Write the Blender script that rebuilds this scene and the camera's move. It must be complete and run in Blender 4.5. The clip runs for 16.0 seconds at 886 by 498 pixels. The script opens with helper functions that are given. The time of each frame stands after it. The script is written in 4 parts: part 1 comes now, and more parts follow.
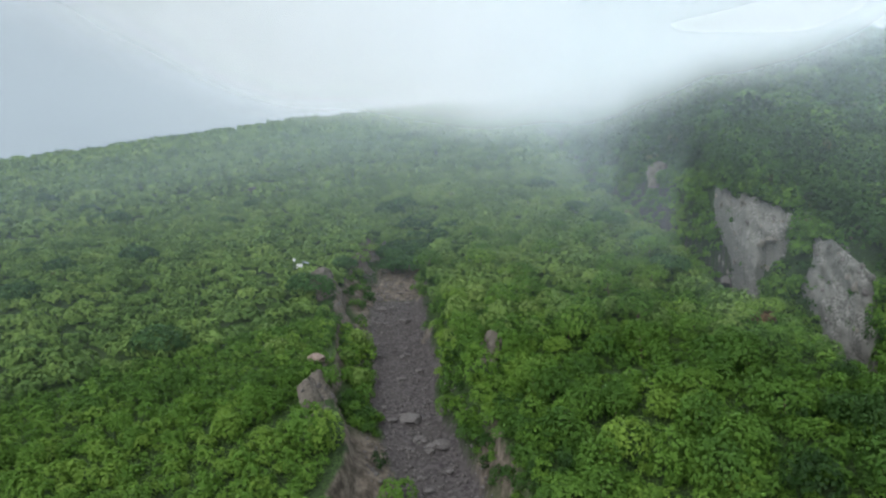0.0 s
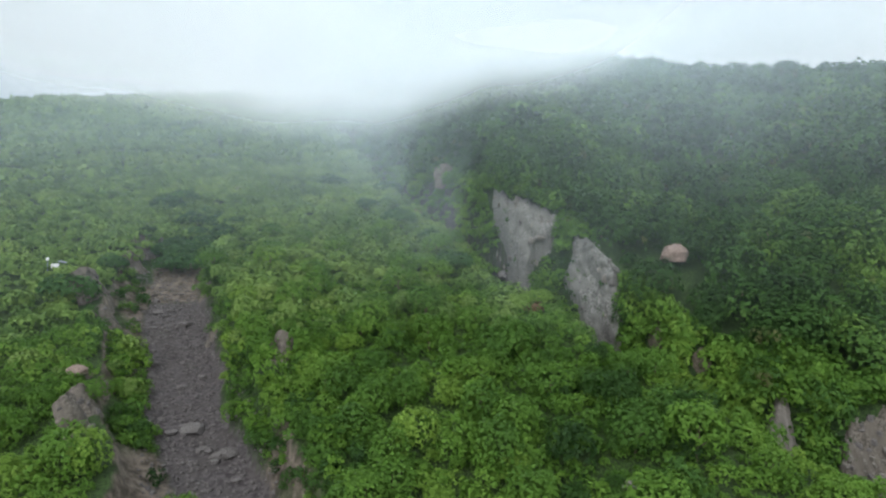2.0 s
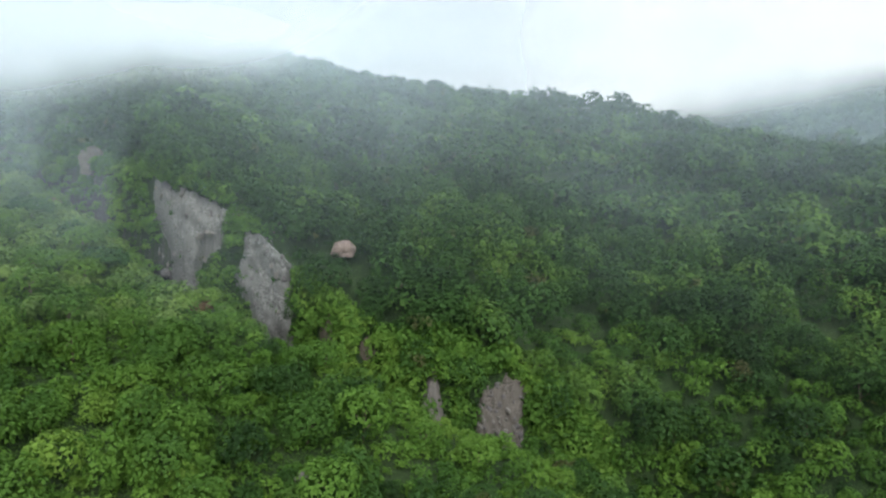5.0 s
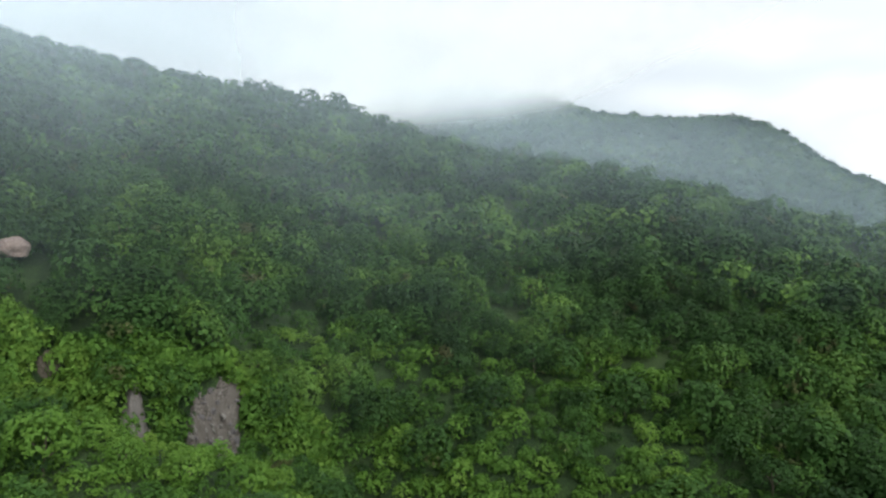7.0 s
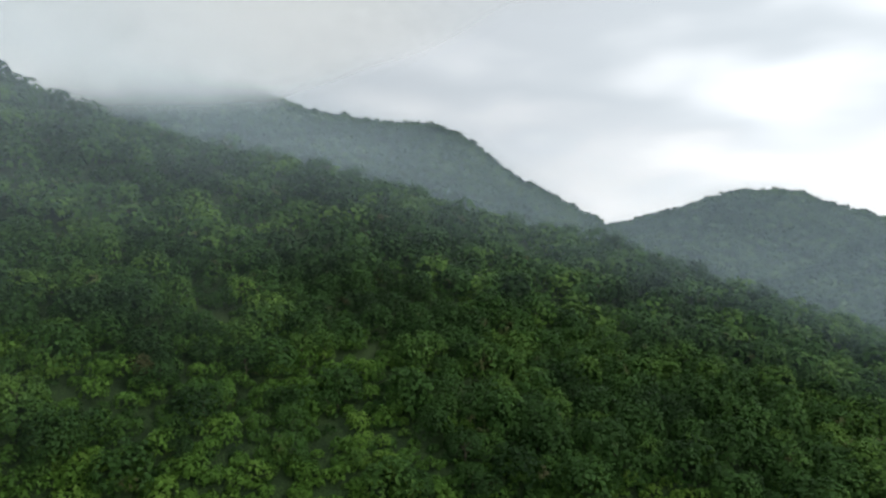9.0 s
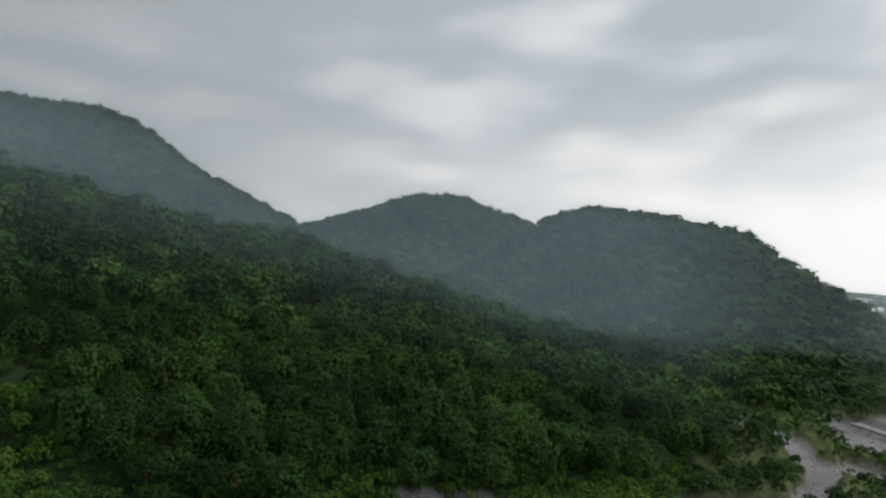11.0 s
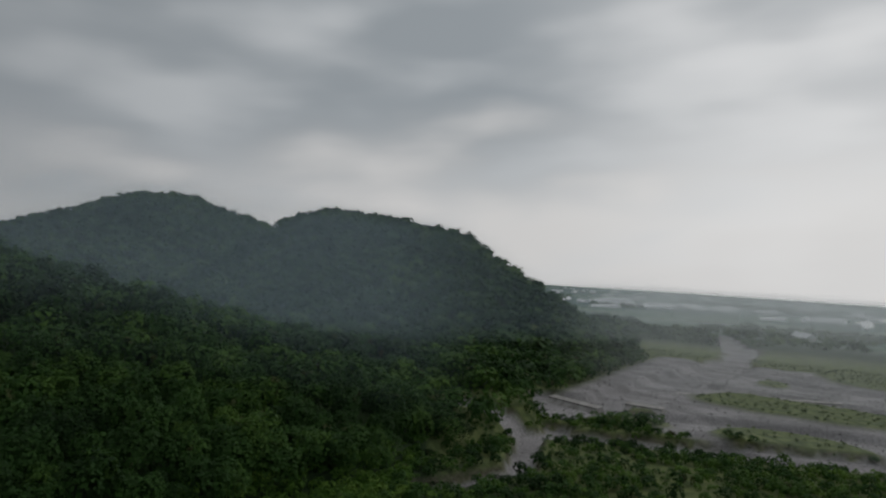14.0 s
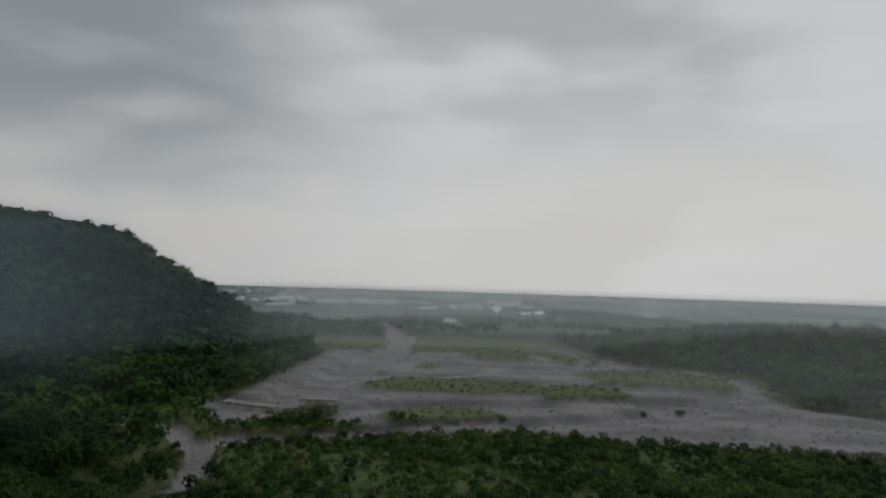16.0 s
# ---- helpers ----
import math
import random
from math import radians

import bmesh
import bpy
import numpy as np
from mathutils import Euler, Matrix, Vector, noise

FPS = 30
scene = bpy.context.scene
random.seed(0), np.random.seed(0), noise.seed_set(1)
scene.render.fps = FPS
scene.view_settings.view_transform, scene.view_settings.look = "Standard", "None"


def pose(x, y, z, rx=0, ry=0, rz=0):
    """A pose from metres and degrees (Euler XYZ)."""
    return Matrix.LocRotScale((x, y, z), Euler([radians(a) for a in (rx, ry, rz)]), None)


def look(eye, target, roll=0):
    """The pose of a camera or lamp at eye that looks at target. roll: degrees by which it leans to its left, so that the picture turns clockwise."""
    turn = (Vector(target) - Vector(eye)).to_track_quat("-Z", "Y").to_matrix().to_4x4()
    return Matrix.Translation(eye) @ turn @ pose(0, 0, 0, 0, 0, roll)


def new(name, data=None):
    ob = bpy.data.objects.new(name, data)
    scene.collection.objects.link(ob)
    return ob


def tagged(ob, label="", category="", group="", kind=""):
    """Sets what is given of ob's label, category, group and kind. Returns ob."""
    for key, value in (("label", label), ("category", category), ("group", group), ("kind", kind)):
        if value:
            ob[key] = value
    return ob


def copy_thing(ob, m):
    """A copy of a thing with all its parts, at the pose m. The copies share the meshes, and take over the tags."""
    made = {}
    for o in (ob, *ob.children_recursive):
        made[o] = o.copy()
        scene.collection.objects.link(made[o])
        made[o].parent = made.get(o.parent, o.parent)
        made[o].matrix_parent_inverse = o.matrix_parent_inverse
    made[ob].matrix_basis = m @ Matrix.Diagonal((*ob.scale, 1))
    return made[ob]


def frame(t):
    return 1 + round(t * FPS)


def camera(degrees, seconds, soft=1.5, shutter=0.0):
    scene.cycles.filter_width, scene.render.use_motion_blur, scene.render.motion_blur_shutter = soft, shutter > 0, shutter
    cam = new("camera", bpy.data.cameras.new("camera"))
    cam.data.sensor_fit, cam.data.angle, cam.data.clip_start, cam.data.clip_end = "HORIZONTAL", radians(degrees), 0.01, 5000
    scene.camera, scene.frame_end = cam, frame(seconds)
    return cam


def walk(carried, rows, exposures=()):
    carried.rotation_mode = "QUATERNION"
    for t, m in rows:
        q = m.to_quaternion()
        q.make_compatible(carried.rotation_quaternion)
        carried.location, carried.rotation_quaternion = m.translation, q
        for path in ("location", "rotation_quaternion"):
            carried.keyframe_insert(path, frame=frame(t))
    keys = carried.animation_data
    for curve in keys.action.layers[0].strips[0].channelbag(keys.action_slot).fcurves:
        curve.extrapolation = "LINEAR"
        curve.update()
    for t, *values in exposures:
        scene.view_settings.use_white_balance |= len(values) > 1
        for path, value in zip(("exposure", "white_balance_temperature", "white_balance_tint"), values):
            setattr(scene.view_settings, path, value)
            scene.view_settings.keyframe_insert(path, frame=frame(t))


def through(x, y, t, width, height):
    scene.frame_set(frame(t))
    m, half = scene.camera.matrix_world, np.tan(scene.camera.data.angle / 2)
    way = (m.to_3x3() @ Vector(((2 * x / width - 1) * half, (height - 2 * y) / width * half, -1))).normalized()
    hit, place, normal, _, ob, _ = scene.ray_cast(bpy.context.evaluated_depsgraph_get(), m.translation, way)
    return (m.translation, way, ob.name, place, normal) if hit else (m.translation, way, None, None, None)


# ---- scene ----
# The camera hovers at (0, 0, EYE) and turns to the right; x is east, y north, metres.
EYE = 33.0
cam = camera(70.99, 16.0, soft=2.3)
PAN = [  # seconds, degrees turned to the right, tilt up, lean
    (0, 0.00, -0.15, 0.11), (0.5, 7.10, -0.23, 0.03), (1, 12.21, -0.30, 0.09), (1.5, 15.03, -0.34, 0.14),
    (2, 19.00, -0.37, 0.11), (2.5, 20.63, -0.39, 0.13), (3, 21.27, -0.40, 0.19), (3.5, 24.13, -0.45, 0.26),
    (4, 34.50, -0.50, 0.26), (4.2, 37.70, -0.52, 0.27), (6.3, 64.96, -0.72, 0.32), (6.5, 67.59, -0.72, 0.29),
    (7, 74.12, -0.77, 0.32), (7.5, 80.78, -0.82, 0.30), (8, 87.75, -0.89, 0.28), (8.5, 94.05, -0.93, 0.27),
    (9, 100.13, -0.94, 0.27), (9.5, 106.35, -0.96, 0.26), (10, 114.25, -0.94, 0.29), (10.2, 117.73, -0.95, 0.29),
    (12.3, 133.72, -0.45, -0.04), (12.5, 133.89, -0.39, -0.15), (13, 136.21, -0.48, -0.15), (13.5, 142.90, -0.61, 0.00),
    (14, 151.68, -0.64, -0.05), (14.5, 160.12, -0.72, -0.04), (15, 167.73, -0.77, 0.04), (15.5, 175.14, -0.80, 0.05),
    (16, 181.05, -0.84, -0.01)]
walk(cam, [(t, pose(0, 0, EYE) @ pose(0, 0, 0, 0, 0, -a) @ pose(0, 0, 0, 90 + p) @ pose(0, 0, 0, 0, 0, r)) for t, a, p, r in PAN],
     [(0, 0.05), (3.5, 0.20), (7, 0.15), (9, -0.40), (10.2, -0.88), (12.3, -1.52), (14.5, -1.95), (16, -2.10)])

# ---------------------------------------------------------------- light
SUN_AZ, SUN_EL = 222.0, 42.0
sun = new("sun", bpy.data.lights.new("sun", "SUN"))
sun.data.energy, sun.data.angle, sun.data.color = 1.5, radians(20), (1.0, 0.97, 0.92)
sd = Vector((math.sin(radians(SUN_AZ)) * math.cos(radians(SUN_EL)), math.cos(radians(SUN_AZ)) * math.cos(radians(SUN_EL)), math.sin(radians(SUN_EL))))
sun.matrix_world = look(sd * 500, (0, 0, 0))


class Nodes:
    """Small helper to write node trees in few lines."""

    def __init__(self, tree):
        self.t = tree
        tree.nodes.clear()

    def add(self, kind, **inputs):
        n = self.t.nodes.new(kind)
        for k, v in inputs.items():
            self.put(n.inputs[k.replace("_", " ")], v)
        return n

    def put(self, socket, v):
        if isinstance(v, bpy.types.NodeSocket):
            self.t.links.new(v, socket)
        elif isinstance(v, tuple) and len(v) == 3 and socket.type == "RGBA":
            socket.default_value = (*v, 1)
        else:
            socket.default_value = v

    def math(self, op, a, b=0.0, clamp=False):
        n = self.t.nodes.new("ShaderNodeMath")
        n.operation, n.use_clamp = op, clamp
        self.put(n.inputs[0], a), self.put(n.inputs[1], b)
        return n.outputs[0]

    def mix(self, f, a, b, blend="MIX"):
        n = self.t.nodes.new("ShaderNodeMix")
        n.data_type, n.blend_type = "RGBA", blend
        self.put(n.inputs[0], f), self.put(n.inputs[6], a), self.put(n.inputs[7], b)
        return n.outputs[2]

    def ramp(self, f, lo, hi, a=0.0, b=1.0):
        n = self.t.nodes.new("ShaderNodeMapRange")
        n.interpolation_type = "SMOOTHSTEP"
        for i, v in enumerate((f, lo, hi, a, b)):
            self.put(n.inputs[i], v)
        return n.outputs[0]

    def noise(self, vec, scale, detail=4.0, rough=0.55, kind="Fac"):
        n = self.add("ShaderNodeTexNoise", Vector=vec, Scale=scale, Detail=detail, Roughness=rough)
        return n.outputs[kind]

    def dot(self, a, b):
        n = self.t.nodes.new("ShaderNodeVectorMath")
        n.operation = "DOT_PRODUCT"
        self.put(n.inputs[0], a), self.put(n.inputs[1], b)
        return n.outputs["Value"]

    def scaled(self, v, s):
        n = self.t.nodes.new("ShaderNodeVectorMath")
        n.operation = "MULTIPLY"
        self.put(n.inputs[0], v), self.put(n.inputs[1], s)
        return n.outputs[0]


world = bpy.data.worlds.new("overcast_sky")
scene.world = world
world.use_nodes = True
w = Nodes(world.node_tree)
way = w.add("ShaderNodeTexCoord").outputs["Generated"]
sky = w.add("ShaderNodeTexSky")
sky.sky_type, sky.sun_disc, sky.sun_elevation, sky.sun_rotation = "NISHITA", False, radians(SUN_EL), radians(SUN_AZ)
up = w.add("ShaderNodeSeparateXYZ", Vector=way).outputs[2]
south = w.ramp(w.dot(way, (math.sin(radians(196)), math.cos(radians(196)), 0.0)), -0.75, 0.95)
# cloud sheets lie flat: the pattern is drawn out along the horizon
flat = w.scaled(way, (1.0, 1.0, 3.0))
c1 = w.noise(flat, 2.3, 2.5, 0.45)
c2 = w.noise(flat, 4.5, 3.0, 0.45)
cloud = w.math("ADD", w.math("MULTIPLY", c1, 0.75), w.math("MULTIPLY", c2, 0.25))
north_col = w.mix(w.ramp(up, -0.02, 0.32), (0.48, 0.55, 0.63), (0.76, 0.82, 0.87))
north_col = w.mix(w.ramp(w.dot(way, (-0.87, 0.5, 0.0)), 0.45, 0.95, 0.0, 0.75), north_col, (0.36, 0.45, 0.54))
edge = w.math("ADD", up, w.math("MULTIPLY", w.math("SUBTRACT", cloud, 0.5), 0.55))
south_col = w.mix(w.ramp(edge, 0.03, 0.22), (2.30, 2.28, 2.26), (1.08, 1.19, 1.28))
south_col = w.mix(w.math("MULTIPLY", w.ramp(cloud, 0.46, 0.72), 0.75), south_col, (2.10, 2.17, 2.23))
# the sun's place shows as a broad bright patch in the cloud
glow = w.ramp(w.dot(way, (math.sin(radians(200)) * 0.965, math.cos(radians(200)) * 0.965, 0.26)), 0.72, 1.0)
south_col = w.mix(w.math("MULTIPLY", glow, w.ramp(cloud, 0.36, 0.60, 0.35, 0.75)), south_col, (2.95, 2.95, 2.95))
cover = w.mix(south, north_col, south_col)
# an overcast sky is brightest overhead
cover = w.mix(w.ramp(up, 0.42, 0.85), cover, (1.3, 1.37, 1.42))
clear = w.add("ShaderNodeBackground", Color=sky.outputs[0], Strength=0.05)
veil = w.add("ShaderNodeBackground", Color=cover, Strength=1.0)
both = w.add("ShaderNodeMixShader", Fac=0.94)
w.put(both.inputs[1], clear.outputs[0]), w.put(both.inputs[2], veil.outputs[0])
w.put(w.add("ShaderNodeOutputWorld").inputs["Surface"], both.outputs[0])


# ---------------------------------------------------------------- materials
def material(name):
    m = bpy.data.materials.new(name)
    m.use_nodes = True
    return m, Nodes(m.node_tree)


def finish(n, color, rough=0.8, bump=None, bump_m=0.05, glow=None, spec=0.3, metal=0.0):
    b = n.add("ShaderNodeBsdfPrincipled", Base_Color=color, Roughness=rough, Metallic=metal)
    b.inputs["Specular IOR Level"].default_value = spec
    if bump is not None:
        bp = n.add("ShaderNodeBump", Height=bump, Distance=bump_m, Strength=0.9)
        n.put(b.inputs["Normal"], bp.outputs[0])
    n.put(n.add("ShaderNodeOutputMaterial").inputs["Surface"], b.outputs[0])


def foliage(name, deep, mid, light, odd=None, patch=0.05):
    """Leaves: each plant has its own tone, stands of plants differ, single leaf clusters differ a little."""
    m, n = material(name)
    g = n.add("ShaderNodeNewGeometry")
    leaf = g.outputs["Random Per Island"]
    p = g.outputs["Position"]
    tone = n.add("ShaderNodeAttribute")
    tone.attribute_name = "tone"
    stand = n.ramp(n.noise(p, patch, 3.0), 0.36, 0.64)
    f = n.math("ADD", n.math("MULTIPLY", tone.outputs["Fac"], 0.50), n.math("MULTIPLY", stand, 0.40))
    f = n.math("ADD", f, n.math("MULTIPLY", n.math("SUBTRACT", leaf, 0.35), 0.18))
    c = n.mix(n.math("MULTIPLY", f, 2.0, True), deep, mid)
    c = n.mix(n.math("SUBTRACT", n.math("MULTIPLY", f, 2.0), 1.0, True), c, light)
    if odd:
        c = n.mix(n.math("MULTIPLY", n.ramp(n.noise(p, 0.19, 1.0), 0.69, 0.73), 0.7), c, odd)
    b = n.add("ShaderNodeBsdfPrincipled", Base_Color=c, Roughness=0.65)
    b.inputs["Specular IOR Level"].default_value = 0.15
    tr = n.add("ShaderNodeBsdfTranslucent", Color=c)
    mx = n.add("ShaderNodeMixShader", Fac=0.2)
    n.put(mx.inputs[1], b.outputs[0]), n.put(mx.inputs[2], tr.outputs[0])
    n.put(n.add("ShaderNodeOutputMaterial").inputs["Surface"], mx.outputs[0])
    return m


M_SHRUB = foliage("shrub_leaves", (0.034, 0.084, 0.014), (0.072, 0.152, 0.021), (0.135, 0.226, 0.037))
M_RIDGE = foliage("ridge_bush_leaves", (0.030, 0.078, 0.014), (0.076, 0.160, 0.022), (0.148, 0.244, 0.039))
M_TREE = foliage("tree_leaves", (0.010, 0.030, 0.007), (0.034, 0.085, 0.016), (0.106, 0.194, 0.032), odd=(0.075, 0.07, 0.028))
# paler, bluer than the nearer shrubs: slope tone with distance haze painted in
M_SLOPE_HAZED = foliage("hazed_slope_leaves", (0.062, 0.118, 0.032), (0.112, 0.190, 0.045), (0.170, 0.252, 0.062))
M_DARK = foliage("dark_bush_leaves", (0.014, 0.042, 0.014), (0.030, 0.076, 0.022), (0.055, 0.115, 0.03))
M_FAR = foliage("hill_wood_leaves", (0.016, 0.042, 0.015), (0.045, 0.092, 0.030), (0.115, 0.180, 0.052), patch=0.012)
M_GRASS = foliage("island_grass", (0.060, 0.090, 0.030), (0.095, 0.130, 0.042), (0.140, 0.175, 0.058))
M_CARPET = foliage("ground_cover_leaves", (0.034, 0.078, 0.016), (0.075, 0.148, 0.026), (0.125, 0.205, 0.042))


def ground_material():
    m, n = material("mountain_ground")
    p = n.add("ShaderNodeNewGeometry").outputs["Position"]
    gravel = n.add("ShaderNodeAttribute")
    gravel.attribute_name = "gravel"
    soil_and_shade = n.add("ShaderNodeAttribute")
    soil_and_shade.attribute_name = "soil_and_shade"
    field = n.add("ShaderNodeAttribute")
    field.attribute_name = "field"
    grass = n.add("ShaderNodeAttribute")
    grass.attribute_name = "grass"
    fine, mid, big = n.noise(p, 2.2, 5.0), n.noise(p, 0.35, 5.0), n.noise(p, 0.03, 4.0)
    leafy_ = n.noise(p, 5.0, 3.0, 0.7)
    green = n.mix(n.ramp(mid, 0.35, 0.65), (0.018, 0.040, 0.010), (0.038, 0.074, 0.017))
    green = n.mix(n.ramp(leafy_, 0.42, 0.60), (0.010, 0.022, 0.007), green)
    green = n.mix(n.math("MULTIPLY", n.ramp(big, 0.45, 0.7), 0.5), green, (0.035, 0.058, 0.018))
    stone = n.mix(n.ramp(fine, 0.35, 0.65), (0.026, 0.023, 0.025), (0.082, 0.074, 0.077))
    stone = n.mix(n.ramp(mid, 0.4, 0.7), stone, (0.052, 0.047, 0.047))
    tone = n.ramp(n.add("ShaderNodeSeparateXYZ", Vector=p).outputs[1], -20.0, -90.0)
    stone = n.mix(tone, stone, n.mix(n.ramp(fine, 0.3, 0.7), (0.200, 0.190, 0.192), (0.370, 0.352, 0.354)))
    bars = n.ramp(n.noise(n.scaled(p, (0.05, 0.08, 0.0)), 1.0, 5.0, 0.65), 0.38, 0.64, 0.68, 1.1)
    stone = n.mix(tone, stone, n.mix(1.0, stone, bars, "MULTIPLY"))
    earth = n.mix(n.ramp(n.noise(p, 0.9, 6.0, 0.65), 0.35, 0.65), (0.040, 0.033, 0.026), (0.150, 0.126, 0.104))
    cell = n.add("ShaderNodeTexVoronoi", Vector=n.scaled(p, (1.0, 1.0, 0.0)), Scale=0.011)
    cell.distance = "CHEBYCHEV"
    crop = n.mix(cell.outputs["Color"], (0.10, 0.17, 0.12), (0.20, 0.25, 0.20), "MIX")
    crop = n.mix(n.ramp(n.noise(p, 0.004, 4.0), 0.45, 0.6), crop, (0.09, 0.14, 0.13))
    c = n.mix(field.outputs["Fac"], green, crop)
    lawn = n.mix(n.ramp(mid, 0.35, 0.65), (0.070, 0.098, 0.034), (0.150, 0.180, 0.064))
    c = n.mix(grass.outputs["Fac"], c, lawn)
    c = n.mix(soil_and_shade.outputs["Fac"], c, earth)
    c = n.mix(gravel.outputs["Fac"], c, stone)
    finish(n, c, 0.95, fine, 0.15)
    return m


def rock_material(name, a, b, c, size=0.5):
    m, n = material(name)
    p = n.add("ShaderNodeNewGeometry").outputs["Position"]
    fine, mid = n.noise(p, 3.0 / size, 6.0), n.noise(p, 0.35 / size, 5.0)
    streak = n.noise(n.scaled(p, (1.0, 1.0, 0.15)), 0.8 / size, 4.0)
    col = n.mix(n.ramp(fine, 0.35, 0.65), a, b)
    col = n.mix(n.ramp(mid, 0.4, 0.65), col, c)
    col = n.mix(n.math("MULTIPLY", n.ramp(streak, 0.55, 0.7), 0.5), col, a)
    finish(n, col, 0.9, fine, 0.12 * size)
    return m


M_GROUND = ground_material()
M_CLIFF = rock_material("grey_cliff_rock", (0.062, 0.063, 0.060), (0.205, 0.205, 0.196), (0.130, 0.131, 0.125), 0.8)
M_EARTH = rock_material("eroded_earth", (0.046, 0.041, 0.035), (0.145, 0.130, 0.114), (0.096, 0.086, 0.074), 0.7)
# a darker brown than the earth above, for two ravine scarps
M_SCARP = rock_material("dark_brown_earth", (0.040, 0.036, 0.026), (0.115, 0.10, 0.075), (0.075, 0.066, 0.050), 0.7)
M_STONE = rock_material("boulder_stone", (0.05, 0.047, 0.047), (0.155, 0.145, 0.143), (0.10, 0.094, 0.094), 0.3)
M_PALE = rock_material("pale_stone", (0.09, 0.084, 0.075), (0.20, 0.187, 0.172), (0.145, 0.136, 0.125), 0.3)


def bark_material():
    m, n = material("bark")
    p = n.add("ShaderNodeNewGeometry").outputs["Position"]
    f = n.noise(n.scaled(p, (6.0, 6.0, 1.2)), 1.0, 5.0)
    finish(n, n.mix(f, (0.05, 0.04, 0.03), (0.16, 0.13, 0.10)), 0.95, f, 0.03)
    return m


M_BARK = bark_material()


def cloud_material(name, tint, through):
    """Thin mist: lets most light straight through, scatters the rest; ragged, and thinner to its rim."""
    m, n = material(name)
    p = n.add("ShaderNodeNewGeometry").outputs["Position"]
    rim = n.add("ShaderNodeAttribute")
    rim.attribute_name = "thickness"
    f = n.ramp(n.noise(p, 0.007, 5.0, 0.6), 0.25, 0.75, 0.72, 1.15)
    f = n.math("MULTIPLY", f, rim.outputs["Fac"], True)
    white = n.add("ShaderNodeBsdfDiffuse", Color=tint)
    pale = n.add("ShaderNodeBsdfTranslucent", Color=tint)
    drop = n.add("ShaderNodeMixShader", Fac=through)
    n.put(drop.inputs[1], white.outputs[0]), n.put(drop.inputs[2], pale.outputs[0])
    clear_air = n.add("ShaderNodeBsdfTransparent")
    mx = n.add("ShaderNodeMixShader", Fac=f)
    n.put(mx.inputs[1], clear_air.outputs[0]), n.put(mx.inputs[2], drop.outputs[0])
    n.put(n.add("ShaderNodeOutputMaterial").inputs["Surface"], mx.outputs[0])
    return m


M_HAZE = cloud_material("valley_haze", (0.70, 0.86, 0.98), 0.6)
M_MIST = cloud_material("hill_mist", (0.87, 0.89, 0.925), 0.3)
M_VEIL = cloud_material("curved_haze", (0.64, 0.79, 0.88), 0.3)
M_CAP = cloud_material("summit_cloud", (0.96, 0.97, 0.98), 0.4)
M_LOW_HAZE = cloud_material("ground_haze", (0.86, 0.91, 0.94), 0.8)


# ---------------------------------------------------------------- shape of the land
rng = np.random.default_rng(7)


def fbm(x, y, size, octaves=4, seed=0):
    """Smooth value noise on arrays, about -1 to 1."""
    out, amp, tot = 0.0, 1.0, 0.0
    for o in range(octaves):
        u, v = x / size * 2 ** o + 17.3 * o + seed, y / size * 2 ** o - 9.1 * o + seed * 2
        i, j = np.floor(u), np.floor(v)
        a, b = u - i, v - j
        a, b = a * a * (3 - 2 * a), b * b * (3 - 2 * b)

        def h(p, q):
            s = np.sin(p * 127.1 + q * 311.7 + seed * 13.7) * 43758.5453
            return (s - np.floor(s)) * 2 - 1
        out = out + amp * ((h(i, j) * (1 - a) + h(i + 1, j) * a) * (1 - b) + (h(i, j + 1) * (1 - a) + h(i + 1, j + 1) * a) * b)
        tot += amp
        amp *= 0.5
    return out / tot


def polar(points):
    """Plan points from degrees to the right of north, metres, height over the camera."""
    return [(d * math.sin(radians(a)), d * math.cos(radians(a)), EYE + z) for a, d, z in points]


GULLY = polar([(2, 20, -36), (0, 40, -28.5), (-1.2, 54, -21.6), (-3.9, 69, -17.2), (-4.9, 89, -11.3), (-4.4, 105, -6), (-1.5, 130, 4), (-3.3, 150, 11), (-4, 190, 24), (-5, 250, 42), (-6, 330, 66)])
RAVINE = polar([(152, 98, -38), (143, 89, -36), (125, 76, -34.5), (100, 72, -33), (80, 71, -32), (62.6, 73, -30), (50, 64, -27), (40, 68, -22), (33, 79, -18), (26, 90, -14), (20, 116, -4), (17, 136, 2), (14, 160, 11), (11, 220, 32), (8, 330, 62)])
BRAIDS = [  # plan points and half width of the gravel channels on the fan
    ([(48, -83), (40, -102), (46, -122), (44, -135)], 3.5),
    ([(60, -124), (50, -126), (23, -136), (-19, -151), (-58, -165), (-82, -184), (-111, -212), (-120, -238), (-103, -266), (-82, -316), (-61, -371)], 5.5),
    ([(62, -168), (45, -155), (36, -193), (31, -240), (20, -304), (16, -389), (40, -500)], 10.0),
    ([(44, -153), (12, -172), (-37, -181), (-75, -186)], 6.0),
    ([(31, -240), (-4, -226), (-56, -216), (-101, -205)], 6.0),
    ([(20, -285), (-26, -262), (-56, -259), (-77, -300), (-50, -345)], 5.0),
    ([(-77, -290), (-127, -245)], 4.0),
    ([(-160, -160), (-129, -173), (-112, -184)], 2.5)]

